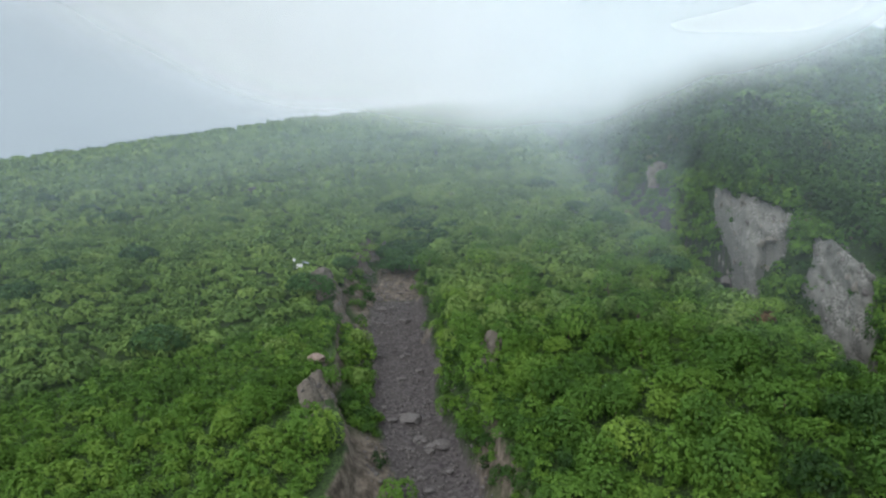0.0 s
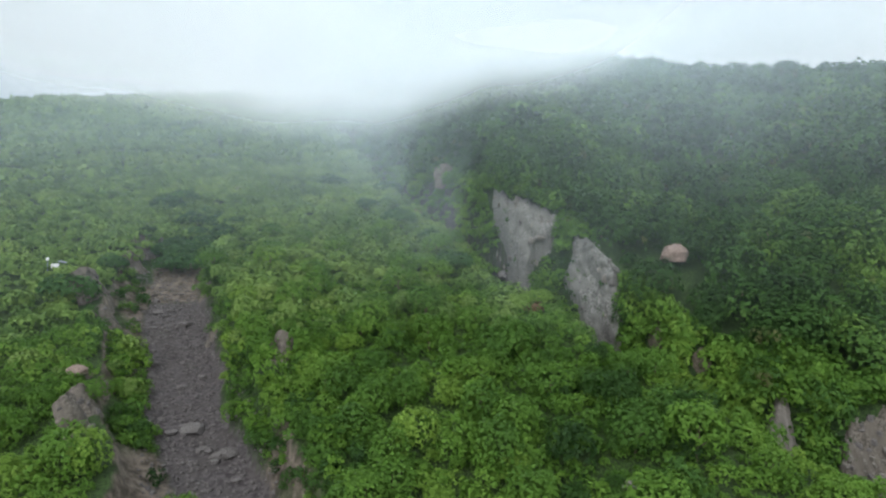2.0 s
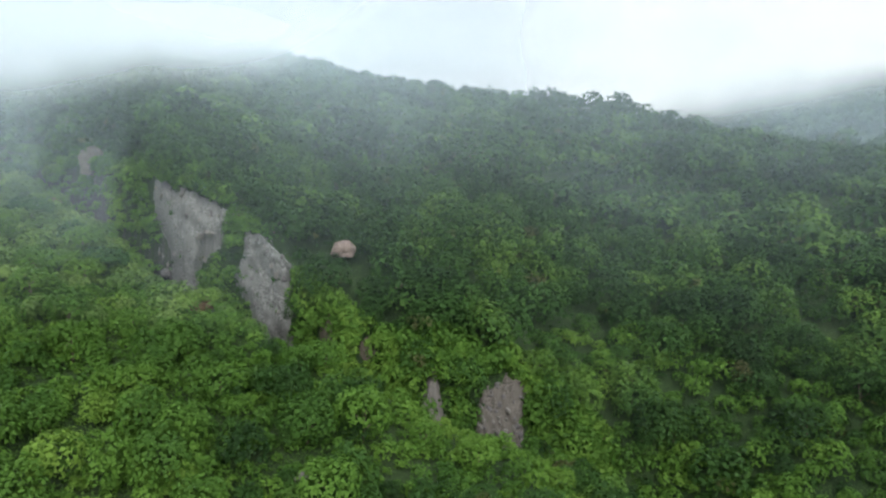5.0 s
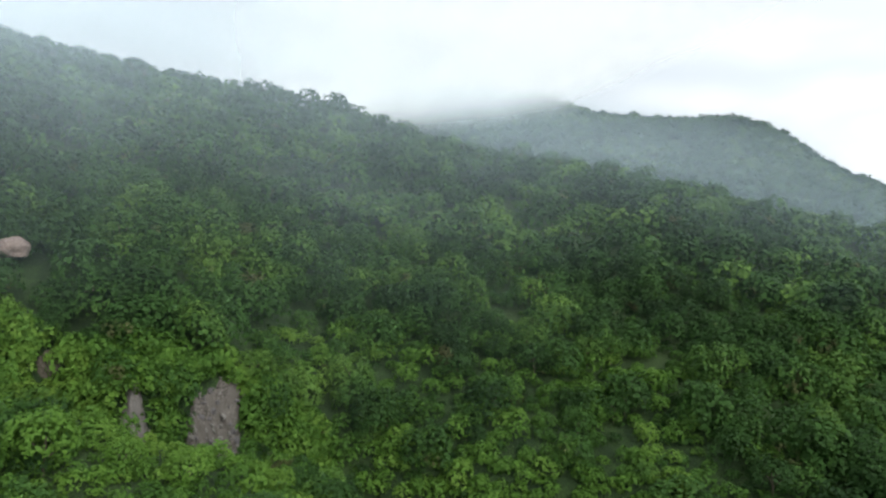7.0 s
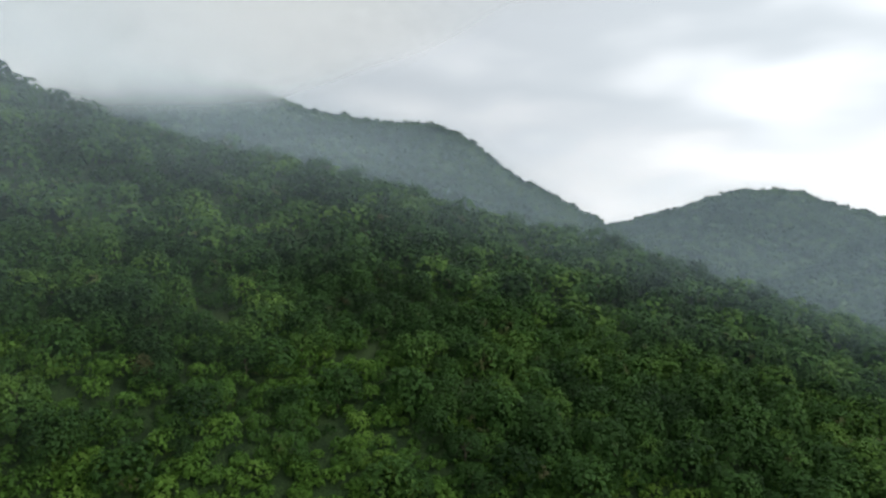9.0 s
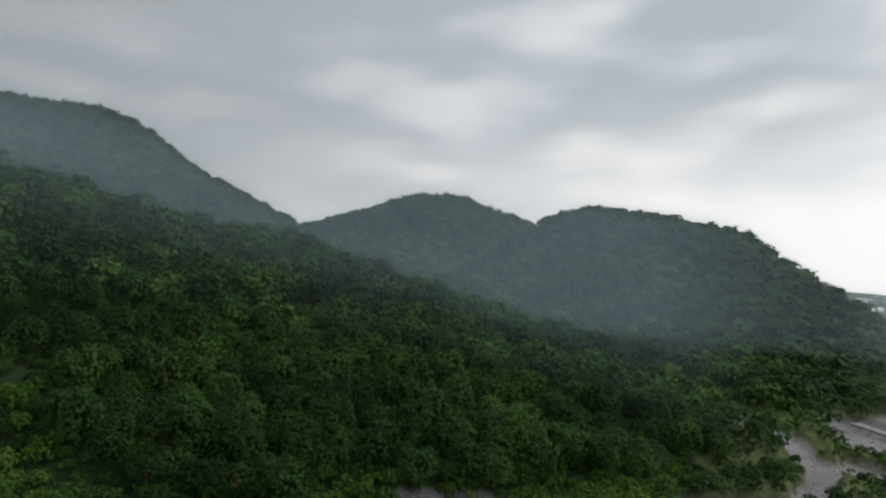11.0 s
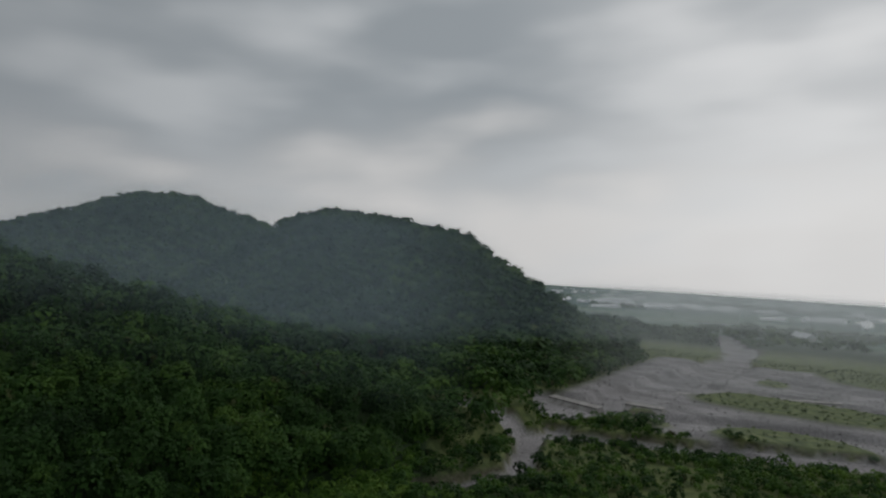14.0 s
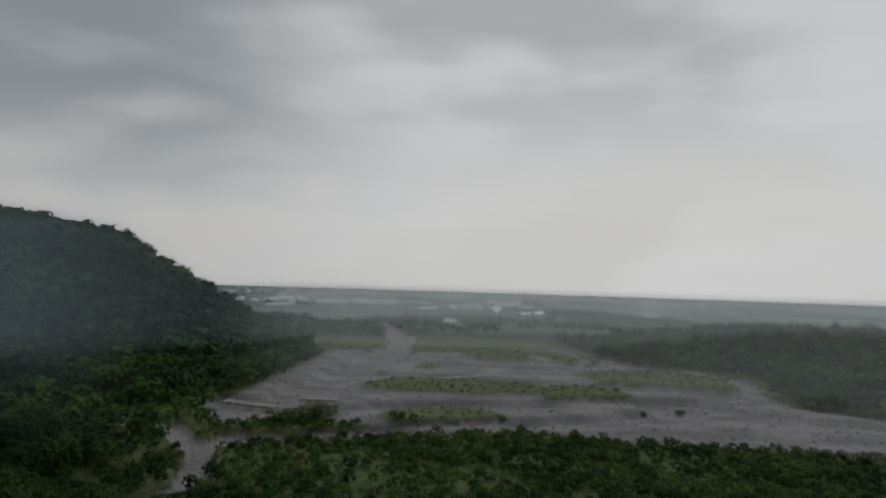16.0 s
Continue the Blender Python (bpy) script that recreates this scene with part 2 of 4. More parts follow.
BARE = [  # bare earth on the banks: degrees, metres, width, height, turn
    (-9.5, 91.5, 5.4, 5.0, 42), (-8.5, 86.5, 3.4, 3.2, 50), (-6.0, 113, 4.6, 4.6, 38), (-6.6, 108, 4.2, 4.2, 45), (-9.4, 69.5, 3.8, 2.8, 35),
    (-10.6, 58.5, 2.8, 4.0, 40), (-10.2, 63.5, 2.4, 2.6, 45), (3.6, 66, 2.8, 3.4, -25), (-1.7, 82.5, 2.0, 2.2, -30), (17.8, 158, 4.6, 4.0, 10), (19.4, 126.5, 5.0, 4.6, 10)]

# edge of the wooded far bank: metres south, plan x
BANK = (140, 171, 185, 204, 248, 271, 298, 420), (-140, -128, -112, -114, -133, -113, -88, -75)

ISLES = [  # grown-over islands in the gravel: centre and half sizes
    (33, -153, 11, 7), (-3, -156, 16, 11), (-7, -208, 30, 17), (-49, -196, 14, 18), (-89, -235, 31, 29), (-32, -303, 17, 31), (-68, -316, 15, 47), (1, -255, 5, 9), (29, -164, 5, 5)]


def near_line(x, y, pts):
    """Distance to a line of plan points, and the third value carried along it."""
    best, val = np.full(np.shape(x), 1e9), np.zeros(np.shape(x))
    for p, q in zip(pts, pts[1:]):
        dx, dy = q[0] - p[0], q[1] - p[1]
        s = np.clip(((x - p[0]) * dx + (y - p[1]) * dy) / (dx * dx + dy * dy), 0, 1)
        d = np.hypot(x - p[0] - s * dx, y - p[1] - s * dy)
        if len(p) > 2:
            val = np.where(d < best, p[2] + s * (q[2] - p[2]), val)
        best = np.minimum(best, d)
    return best, val


def bell(a, table):
    return np.interp(a, [t[0] for t in table], [t[1] for t in table])


def smooth(t):
    t = np.clip(t, 0, 1)
    return t * t * (3 - 2 * t)


# spur across the ravine, by bearing: toe distance, toe height, steep wall, crest distance, crest rise per metre
SPUR_TOE = [(8, 334), (11, 224), (14, 164), (17, 140), (20, 120), (26, 94), (33, 82.5), (40, 71.5), (50, 67.5), (62, 76), (80, 74), (100, 75), (125, 79), (143, 93), (150, 110), (156, 126), (160, 145)]
SPUR_LOW = [(8, 60), (11, 30), (14, 9), (17, 1), (20, -4), (26, -14), (33, -18), (40, -22), (50, -26.5), (62, -29.5), (80, -31.5), (100, -32.5), (125, -34), (143, -36), (150, -38), (160, -40)]
SPUR_WALL = [(8, 4), (14, 9), (17, 12), (20, 15), (25, 20.5), (29, 19.5), (33, 15.5), (37, 12), (44, 10), (48, 12.5), (52, 11.5), (55.5, 10.5), (62, 4), (75, 2), (160, 1.5)]
SPUR_TOP = [(8, 520), (14, 420), (20, 340), (26, 300), (33, 265), (42, 225), (56, 205), (78, 192), (102, 182), (118, 178), (134, 174), (150, 166), (156, 162), (160, 158)]
SPUR_RISE = [(8, 0.28), (20, 0.29), (33, 0.28), (42, 0.25), (56, 0.217), (65.6, 0.190), (77.7, 0.138), (90, 0.088), (102, 0.031), (109, 0.002), (118, -0.034), (123, -0.068), (134, -0.128), (150, -0.195), (156, -0.215), (160, -0.25)]
# hills across the valley: bearing, crest rise per metre
HILL_A = [(50, 0.02), (62, 0.17), (70, 0.215), (78, 0.232), (84, 0.210), (88, 0.188), (92, 0.182), (99, 0.170), (103, 0.142), (107, 0.089), (111, 0.050), (115, 0.015), (119, -0.02), (124, -0.08)]
HILL_B = [(104, -0.09), (110, -0.03), (115, 0.014), (118.5, 0.030), (120.5, 0.038), (123.5, 0.060), (126, 0.068), (130, 0.062), (133, 0.038), (136.5, 0.014), (141, -0.02), (146, -0.09)]
HILL_C = [(128, -0.07), (133, -0.02), (136.5, 0.014), (139, 0.034), (141.7, 0.044), (146, 0.037), (150, 0.020), (154, 0.002), (157, -0.034), (159, -0.060), (163, -0.106), (166, -0.15), (168, -0.18)]

# outlines of the bare faces on the ravine's far wall, by bearing a and rise per metre t
FACES = {
    "tall": lambda a, t: (a > np.interp(t, (-0.07, 0.09), (25.0, 23.3))) & (a < np.interp(t, (-0.07, 0.05), (27.2, 30.2))) & (t < 0.088 - 0.006 * (a - 23.5)),
    "lower": lambda a, t: (a > np.interp(t, (-0.14, -0.06, 0.02), (31.2, 29.9, 31.2))) & (a < 35.3) & (t < 0.016 - 0.012 * (a - 31.5)),
    "bluff": lambda a, t: (a > np.interp(t, (-0.33, -0.22), (50.9, 52.0))) & (a < 56.2) & (t < -0.215 - 0.004 * np.abs(a - 53.5)),
    "pinnacle": lambda a, t: np.abs(a - 47.6) < np.interp(t, (-0.31, -0.19), (1.9, 0.35)) * (t < -0.185),
    "rib": lambda a, t: (np.abs(a - np.interp(t, (-0.075, 0.0), (25.2, 23.5))) < 0.3) & (t < 0.0),
    "scarp_a": lambda a, t: np.hypot((a - 41.6) / 1.0, (t + 0.175) / 0.035) < 1,
    "scarp_b": lambda a, t: np.hypot((a - 38.0) / 0.9, (t + 0.15) / 0.03) < 1}


def bare_face(x, y, z):
    a, d = np.degrees(np.arctan2(x, y)), np.hypot(x, y)
    near = (d < np.interp(a, [p[0] for p in SPUR_TOE], [p[1] for p in SPUR_TOE]) + 4.5) & (a > 20) & (a < 60)
    out = np.zeros(np.shape(x), bool)
    for f in FACES.values():
        out |= f(a, (z - EYE) / d)
    return out & near


def fan(x, y):
    return 0.076 * y + 0.033 * x


def land(x, y):
    """Height of the ground, and how much of it is gravel, bare earth with painted bank shade, and field."""
    x, y = np.asarray(x, float), np.asarray(y, float)
    d = np.hypot(x, y)
    az = np.degrees(np.arctan2(x, y))
    az = np.where(az < -120, az + 360, az)
    soft = 25 * np.logaddexp(0, y / 25)
    nn = smooth((y + 10) / 60)
    z = fan(x, y) + 0.224 * soft * (1 - 0.00012 * np.clip(soft - 250, 0, 900)) + 0.067 * np.clip(x, -600, 600) * nn
    z = z - 0.00010 * np.clip(-x - 60, 0, 700) ** 2 * nn
    brow = EYE + 480 * np.interp(az, (-46, -35.5, -29.6, -21.5, -15.5, -10, -5, 2, 12), (0.08, 0.110, 0.131, 0.160, 0.182, 0.198, 0.214, 0.228, 0.24)) - 0.04 * np.clip(d - 480, 0, 5000)
    z = np.where(d > 300, z + (np.minimum(z, brow) - z) * smooth((14 - az) / 6), z)
    z = z - 0.016 * np.clip(np.minimum(x, 75) - 35, 0, 60) ** 2 * smooth((y + 40) / 60) * smooth((150 - y) / 60)
    rough = smooth((y + 60) / 80)
    z = z + rough * (1.6 * fbm(x, y, 38, 4, 1) + 0.5 * fbm(x, y, 9, 3, 2)) + 0.5 * fbm(x, y, 30, 3, 3)
    gravel, soil_and_shade = np.zeros(d.shape), np.zeros(d.shape)
    # wooded rise beyond the braided river
    bank = np.interp(-y, BANK[0], BANK[1])
    rise = smooth((bank - x) / 90) * smooth((-150 - y) / 40) * smooth((460 - d) / 110)
    z = z + 14 * rise
    # gully with eroded walls
    g, bed = near_line(x, y, GULLY)
    g = g + 1.7 * fbm(x, y, 11, 3, 5)
    left_bank = x < np.interp(y, [p[1] for p in GULLY], [p[0] for p in GULLY])
    wall = bed + np.where(left_bank, 0.45 * np.clip(g - 3.2, 0, 4.3) + 2.8 * np.clip(g - 7.0, 0, None), 0.25 * np.clip(g - 2.6, 0, 2.2) + np.clip(g - 4.3, 0, None) * 2.6) + 0.7 * fbm(x, y, 3, 3, 6) * smooth((g - 3) / 2)
    hit = (wall < z) & (y > 15)
    gravel = np.where(hit & (g < np.where(left_bank, 3.3, 4.6)) & (y < 97), 1.0, gravel)
    soil_and_shade = np.where(hit & (g < 3.8) & (y >= 97) & (y < 112), 1.0, soil_and_shade)
    soil_and_shade = np.where(hit & (g >= 3.2) & (y < 125), smooth((fbm(x, y, 9, 3, 8) + np.where(left_bank, np.where(g > 6.8, 1.5, 0.0), -0.1)) * 4), soil_and_shade)
    z = np.where(hit, wall, z)
    # ravine and the spur beyond it
    r, bed = near_line(x, y, RAVINE)
    r = r + 0.9 * fbm(x, y, 9, 3, 9)
    narrow = smooth((y - 15) / 25)
    wall = bed - 2.5 * narrow + np.clip(r - 3.5 + 1.7 * narrow, 0, None) * (1.4 + 2.2 * narrow) + 0.4 * fbm(x, y, 4, 3, 6)
    hit = (wall < z)
    gravel = np.where(hit & (r < 4.2 - 2.0 * narrow), 1.0, gravel)
    z = np.where(hit, wall, z)
    toe, low, steep, top = bell(az, SPUR_TOE), EYE + bell(az, SPUR_LOW), bell(az, SPUR_WALL), bell(az, SPUR_TOP)
    crest = EYE + bell(az, SPUR_RISE) * top
    t = (d - toe) / (top - toe)
    s = low + steep * smooth((d - toe + 2) / 5) + (crest - low - steep) * np.where(t < 1, np.clip(t, 0, 1) ** 0.92, 1) - 0.45 * np.clip(d - top, 0, 5000)
    s = s + np.clip(t * 4, 0, 1) * (2.2 * fbm(x, y, 45, 3, 12) + 0.9 * fbm(x, y, 14, 3, 13))
    inside = (az > 8) & (az < 160) & (d > toe - 2)
    z = np.where(inside & (s > z), s, z)
    soil_and_shade = np.where(inside & (d < toe + 5), 0.0, soil_and_shade)
    # hills across the valley
    for table, crest_d, foot_d, sd_ in ((HILL_A, 690, 380, 21), (HILL_B, 800, 520, 22), (HILL_C, 560, 300, 23)):
        rim = smooth((az - table[0][0]) / 4) * smooth((table[-1][0] - az) / 3)
        cd = crest_d - (120 * smooth((az - 150) / 16) if table is HILL_C else 0)
        ch = EYE + bell(az, table) * cd + 4 * fbm(az * 8, d * 0.1, 30, 3, sd_)
        t = (d - foot_d) / (cd - foot_d)
        base = fan(x, y) - 8
        hz = base + (ch - base) * smooth(0.12 + 0.88 * np.clip(t, 0, 1)) ** 0.8 - 0.5 * np.clip(d - cd, 0, 5000)
        hz = hz + 5 * fbm(x, y, 120, 3, sd_ + 5) * np.clip(t, 0, 1) * (1 - smooth(t * 3 - 2))
        z = np.where((az > table[0][0]) & (az < table[-1][0]) & (t > -0.1) & (hz > z), hz, z)
    # braided channels
    low_fan = smooth((-70 - y) / 20) * (z < fan(x, y) + 6)
    cut = np.zeros(d.shape)
    for pts, half in BRAIDS:
        b, _ = near_line(x, y, pts)
        b = b + half * 0.55 * fbm(x, y, 26, 3, 31) + 1.2 * fbm(x, y, 7, 2, 32)
        cut = np.maximum(cut, smooth((half + 0.8 - b) / 1.6))
    cut = cut * low_fan
    z = z - 2.0 * cut
    # the shaded faces of the channel banks, painted as a dark earth band
    soil_and_shade = np.maximum(soil_and_shade, 3.2 * cut * (1 - cut) * low_fan)
    gravel = np.maximum(gravel, cut * (cut > 0.85))
    wob = 0.5 * fbm(x, y, 22, 3, 41)
    flats = smooth((y + 318 + 12 * wob) / 10) * smooth((-141 - 0.16 * x - y) / 5) * smooth((62 - x + 0.06 * (y + 150)) / 6) * smooth((x - bank - 2 - 8 * wob) / 6)
    isle = np.zeros(d.shape)
    for cx, cy, rx, ry in ISLES:
        isle = np.maximum(isle, smooth((1.12 - np.hypot((x - cx) / rx, (y - cy) / ry) + 0.5 * wob) * 5))
    flats = flats * (1 - isle)
    z = z + 0.9 * isle * low_fan
    gravel = np.maximum(gravel, flats * low_fan)
    field = smooth((d - 430) / 120) * (z < fan(x, y) + 9) * (y < -60)
    grass = np.maximum(isle, smooth((-80 - y) / 30) * smooth((430 - d) / 60)) * (z < fan(x, y) + 6) * (az > 150)
    return z, gravel, soil_and_shade, field, grass


def mesh_object(name, verts, faces, mat, parent=None, smooth_shade=False):
    """One mesh from arrays; faces all have the same number of corners."""
    me = bpy.data.meshes.new(name)
    verts, faces = np.asarray(verts, np.float32), np.asarray(faces, np.int32)
    k = faces.shape[1]
    me.vertices.add(len(verts))
    me.vertices.foreach_set("co", verts.ravel())
    me.loops.add(faces.size)
    me.loops.foreach_set("vertex_index", faces.ravel())
    me.polygons.add(len(faces))
    me.polygons.foreach_set("loop_start", np.arange(0, faces.size, k, dtype=np.int32))
    if smooth_shade:
        me.polygons.foreach_set("use_smooth", np.ones(len(faces), bool))
    me.update(calc_edges=True)
    me.materials.append(mat)
    ob = new(name, me)
    if parent:
        ob.parent = parent
    return ob


def attribute(ob, name, values):
    a = ob.data.attributes.new(name, "FLOAT", "POINT")
    a.data.foreach_set("value", np.asarray(values, np.float32).ravel())


def grid_faces(nu, nv):
    i = np.arange((nu - 1) * (nv - 1))
    a = (i // (nv - 1)) * nv + i % (nv - 1)
    return np.stack([a, a + nv, a + nv + 1, a + 1], 1)


# the ground, one sheet to the horizon, finer near the camera
angles = np.radians(np.concatenate([np.arange(-40, 64, 0.38), np.arange(64, 150, 0.75), np.arange(150, 222, 0.45), np.linspace(222, 320, 50)]))
radii = [2.0]
while radii[-1] < 4900:
    r_ = radii[-1]
    radii.append(r_ + (4.0 if r_ < 40 else 0.95 if r_ < 185 else 2.0 if r_ < 320 else r_ * 0.026))
radii = np.array(radii)
A, Rr = np.meshgrid(angles, radii, indexing="ij")
gx, gy = Rr * np.sin(A), Rr * np.cos(A)
gz, g_gravel, g_soil_and_shade, g_field, g_grass = land(gx, gy)
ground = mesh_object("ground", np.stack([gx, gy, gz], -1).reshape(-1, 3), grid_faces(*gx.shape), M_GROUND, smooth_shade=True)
for nm, v in (("gravel", g_gravel), ("soil_and_shade", g_soil_and_shade), ("field", g_field), ("grass", g_grass)):
    attribute(ground, nm, v)
tagged(ground, "green volcanic mountainside, gullies, gravel fan and hazy plain", "ground", kind="structure")


# ---------------------------------------------------------------- plants
def clump_plant(leaves, width, height, tiers, size, seed):
    """A rounded crown: the outer surface of a few overlapping leafy domes, covered with small pointed leaf clusters."""
    r = np.random.default_rng(seed)
    half = width / 2
    a = np.arange(tiers) * 2.39996 + r.uniform(0, 6.283)
    rad = np.sqrt((np.arange(tiers) + r.uniform(0.1, 0.9, tiers)) / tiers) * (0.62 if tiers > 1 else 0.0)
    lr = r.uniform(0.32, 0.52, tiers) if tiers > 1 else np.array([0.95])
    lobe = np.stack([np.cos(a) * rad, np.sin(a) * rad, 0.08 + 0.46 * np.sqrt(1 - rad * rad) * r.uniform(0.8, 1.15, tiers)], 1)
    which = np.repeat(np.arange(tiers), 1 + 3 * leaves // tiers)
    n = r.normal(size=(len(which), 3))
    n[:, 2] = np.abs(n[:, 2]) * 1.2 - 0.35
    n /= np.linalg.norm(n, axis=1)[:, None]
    u = lobe[which] + n * (lr[which] * r.uniform(0.86, 1.10, len(which)))[:, None]
    deep = np.min(np.linalg.norm(u[:, None] - lobe[None], axis=2) / lr[None], axis=1)
    keep = r.permutation(np.nonzero(((deep > 0.82) | (r.uniform(0, 1, len(u)) < 0.05)) & (u[:, 2] > -0.05))[0])[:leaves]
    n, u = n[keep], u[keep]
    m = len(keep)
    c = u * (half, half, height)
    n2 = n + r.normal(size=(m, 3)) * 0.15 + (0, 0, 0.15)
    n2 /= np.linalg.norm(n2, axis=1)[:, None]
    t1 = np.cross(n2, r.normal(size=(m, 3)))
    t1 /= np.linalg.norm(t1, axis=1)[:, None]
    t2 = np.cross(n2, t1)
    s = (size * r.uniform(0.6, 1.4, m))[:, None]
    return np.stack([c - t1 * s * 0.8 - t2 * s, c + t1 * s * 0.8 - t2 * s, c + t2 * s * 1.1 - n2 * s * 0.25], 1).reshape(-1, 3)


def scatter(step, x0, x1, y0, y1, keep, jitter=0.5):
    """Plan points on a shaken grid where keep(x, y) holds (a chance from 0 to 1)."""
    xs, ys = np.meshgrid(np.arange(x0, x1, step), np.arange(y0, y1, step))
    xs = xs.ravel() + rng.uniform(-jitter, jitter, xs.size) * step
    ys = ys.ravel() + rng.uniform(-jitter, jitter, ys.size) * step
    ok = rng.uniform(0, 1, xs.size) < keep(xs, ys)
    return xs[ok], ys[ok]


def bearing(x, y):
    a = np.degrees(np.arctan2(x, y))
    return np.where(a < -120, a + 360, a)


def stand(name, label, category, x, y, kinds, lo, hi, mat, sink=0.15):
    """Many plants joined into one object."""
    z, gr, so, fi, _ = land(x, y)
    m = len(kinds)
    pick = rng.integers(0, m, len(x))
    out, tones = [], []
    for k in range(m):
        sel = pick == k
        cnt = int(sel.sum())
        if not cnt:
            continue
        a = rng.uniform(0, 6.283, cnt)
        s = rng.uniform(lo, hi, cnt)
        sz = s * rng.uniform(0.8, 1.25, cnt)
        v = kinds[k]
        ca, sa = np.cos(a), np.sin(a)
        X = (v[None, :, 0] * ca[:, None] - v[None, :, 1] * sa[:, None]) * s[:, None] + x[sel][:, None]
        Y = (v[None, :, 0] * sa[:, None] + v[None, :, 1] * ca[:, None]) * s[:, None] + y[sel][:, None]
        Z = v[None, :, 2] * sz[:, None] + (z[sel] - sink * s)[:, None]
        out.append(np.stack([X, Y, Z], -1).reshape(-1, 3))
        tones.append(np.repeat(rng.uniform(0, 1, cnt) ** 1.3, len(v)))
    v = np.concatenate(out)
    ob = mesh_object(name, v, np.arange(len(v)).reshape(-1, 3), mat)
    attribute(ob, "tone", np.concatenate(tones))
    return tagged(ob, label, category, kind="stuff")


def carpet(name, label, x, y, size, mat, lift=0.5):
    """Loose leaves of low ground cover, heaped in small mounds."""
    z = land(x, y)[0] + lift * (0.35 + np.clip(fbm(x, y, 2.0, 2, 66) + 0.4, 0, 1.2)) * rng.uniform(0.5, 1.05, len(x))
    m = len(x)
    n2 = rng.normal(size=(m, 3)) * 0.55 + (0, -0.15, 1.0)
    n2 /= np.linalg.norm(n2, axis=1)[:, None]
    t1 = np.cross(n2, rng.normal(size=(m, 3)))
    t1 /= np.linalg.norm(t1, axis=1)[:, None]
    t2 = np.cross(n2, t1)
    c = np.stack([x, y, z], 1)
    k = (size * rng.uniform(0.6, 1.4, m))[:, None]
    v = np.stack([c - t1 * k, c + t1 * k, c + t2 * k * 1.6], 1).reshape(-1, 3)
    ob = mesh_object(name, v, np.arange(len(v)).reshape(-1, 3), mat)
    attribute(ob, "tone", np.full(len(v), 0.4))
    return tagged(ob, label, "ground cover", kind="stuff")


def veg_ok(x, y):
    z, gr, so, fi, _ = land(x, y)
    return (gr < 0.3) & (so < np.where(fbm(x * 9.7, y * 9.7, 3, 1, 61) > 0.1, 0.95, 0.5)), z


def kinds_of(count, seed, *args):
    return [clump_plant(*args, seed + k) for k in range(count)]


LOW_NEAR = kinds_of(6, 20, 190, 1.9, 1.35, 4, 0.098)
LOW_MID = kinds_of(5, 30, 92, 2.4, 1.4, 5, 0.175)
LOW_FAR = kinds_of(5, 35, 34, 2.9, 1.3, 4, 0.36)
BUSHES = kinds_of(6, 40, 720, 3.4, 2.9, 9, 0.108)
BUSHES_MID = kinds_of(5, 45, 260, 3.5, 2.6, 8, 0.175)
TREES_NEAR = kinds_of(6, 50, 640, 5.4, 4.9, 10, 0.18)
TREES_MID = kinds_of(6, 60, 170, 6.2, 5.0, 9, 0.38)
HILL_TREES = kinds_of(5, 70, 34, 9.5, 6.4, 5, 1.3)
SCRUB = kinds_of(6, 80, 84, 2.6, 1.9, 5, 0.21)
WOOD_TREES = kinds_of(5, 90, 56, 6.4, 5.0, 7, 0.62)


def bare_spot(x, y):
    """Bare scarps and the strip before them stay free of plants."""
    out = np.zeros(np.shape(x), bool)
    for a, d, w_, h_, turn_ in BARE:
        px_, py_ = d * math.sin(radians(a)), d * math.cos(radians(a))
        out |= np.hypot(x - px_, y - py_ + 1.0) < 0.55 * w_ + 0.5
    return out


def flank(x, y):
    a, d = bearing(x, y), np.hypot(x, y)
    ok, z = veg_ok(x, y)
    wall = (land(x + 1.1, y)[2] > 0.5) & (y < 118) & (np.abs(x) < 40)
    mouth = (a > 43) & (a < 58) & (d > bell(a, SPUR_TOE) - 7)
    return ok & ~wall & ~mouth & ~bare_spot(x, y) & (a > -40) & (a < 66) & (d > 36) & (d < 340) & ((a < 8) | (d < bell(a, SPUR_TOE) - 1)) & (y > 0)


def spur(x, y):
    a, d = bearing(x, y), np.hypot(x, y)
    ok, z = veg_ok(x, y)
    return ok & (a > 9) & (a < 160) & (d > bell(a, SPUR_TOE) - 1) & (d < bell(a, SPUR_TOP) + 14) & ~bare_face(x, y, z) & ~bare_face(x, y, z + 2.0) & (np.hypot(x - 52.6, y - 64.0) > 4.6)


def between(x, y, lo, hi):
    d = np.hypot(x, y)
    return (d >= lo) & (d < hi)


def middle(x, y):
    """The brushy ridge between gully and ravine."""
    g, _ = near_line(x, y, GULLY)
    return ((x > -0.06 * y - 3) | (g < 9)).astype(float)


x_, y_ = scatter(0.2, -64, 62, 28, 92, lambda x, y: flank(x, y) * between(x, y, 44, 90) * (np.abs(bearing(x, y)) < 42) * 0.9)
carpet("ground_cover", "fine green ground cover between the shrubs", x_, y_, 0.085, M_CARPET)
x_, y_ = scatter(1.3, -110, 100, 10, 100, lambda x, y: flank(x, y) * between(x, y, 36, 84) * 0.97)
k_ = middle(x_, y_) > 0.5
stand("low_shrubs", "low bright green shrubs covering the open mountain slope", "shrubs", x_[~k_], y_[~k_], LOW_NEAR, 0.45, 1.5, M_SHRUB)
stand("low_shrubs", "low yellow-green shrubs on the ridge between gully and ravine", "shrubs", x_[k_], y_[k_], LOW_NEAR, 0.45, 1.5, M_RIDGE)
x_, y_ = scatter(1.8, -150, 110, 30, 180, lambda x, y: flank(x, y) * between(x, y, 84, 175) * 0.95)
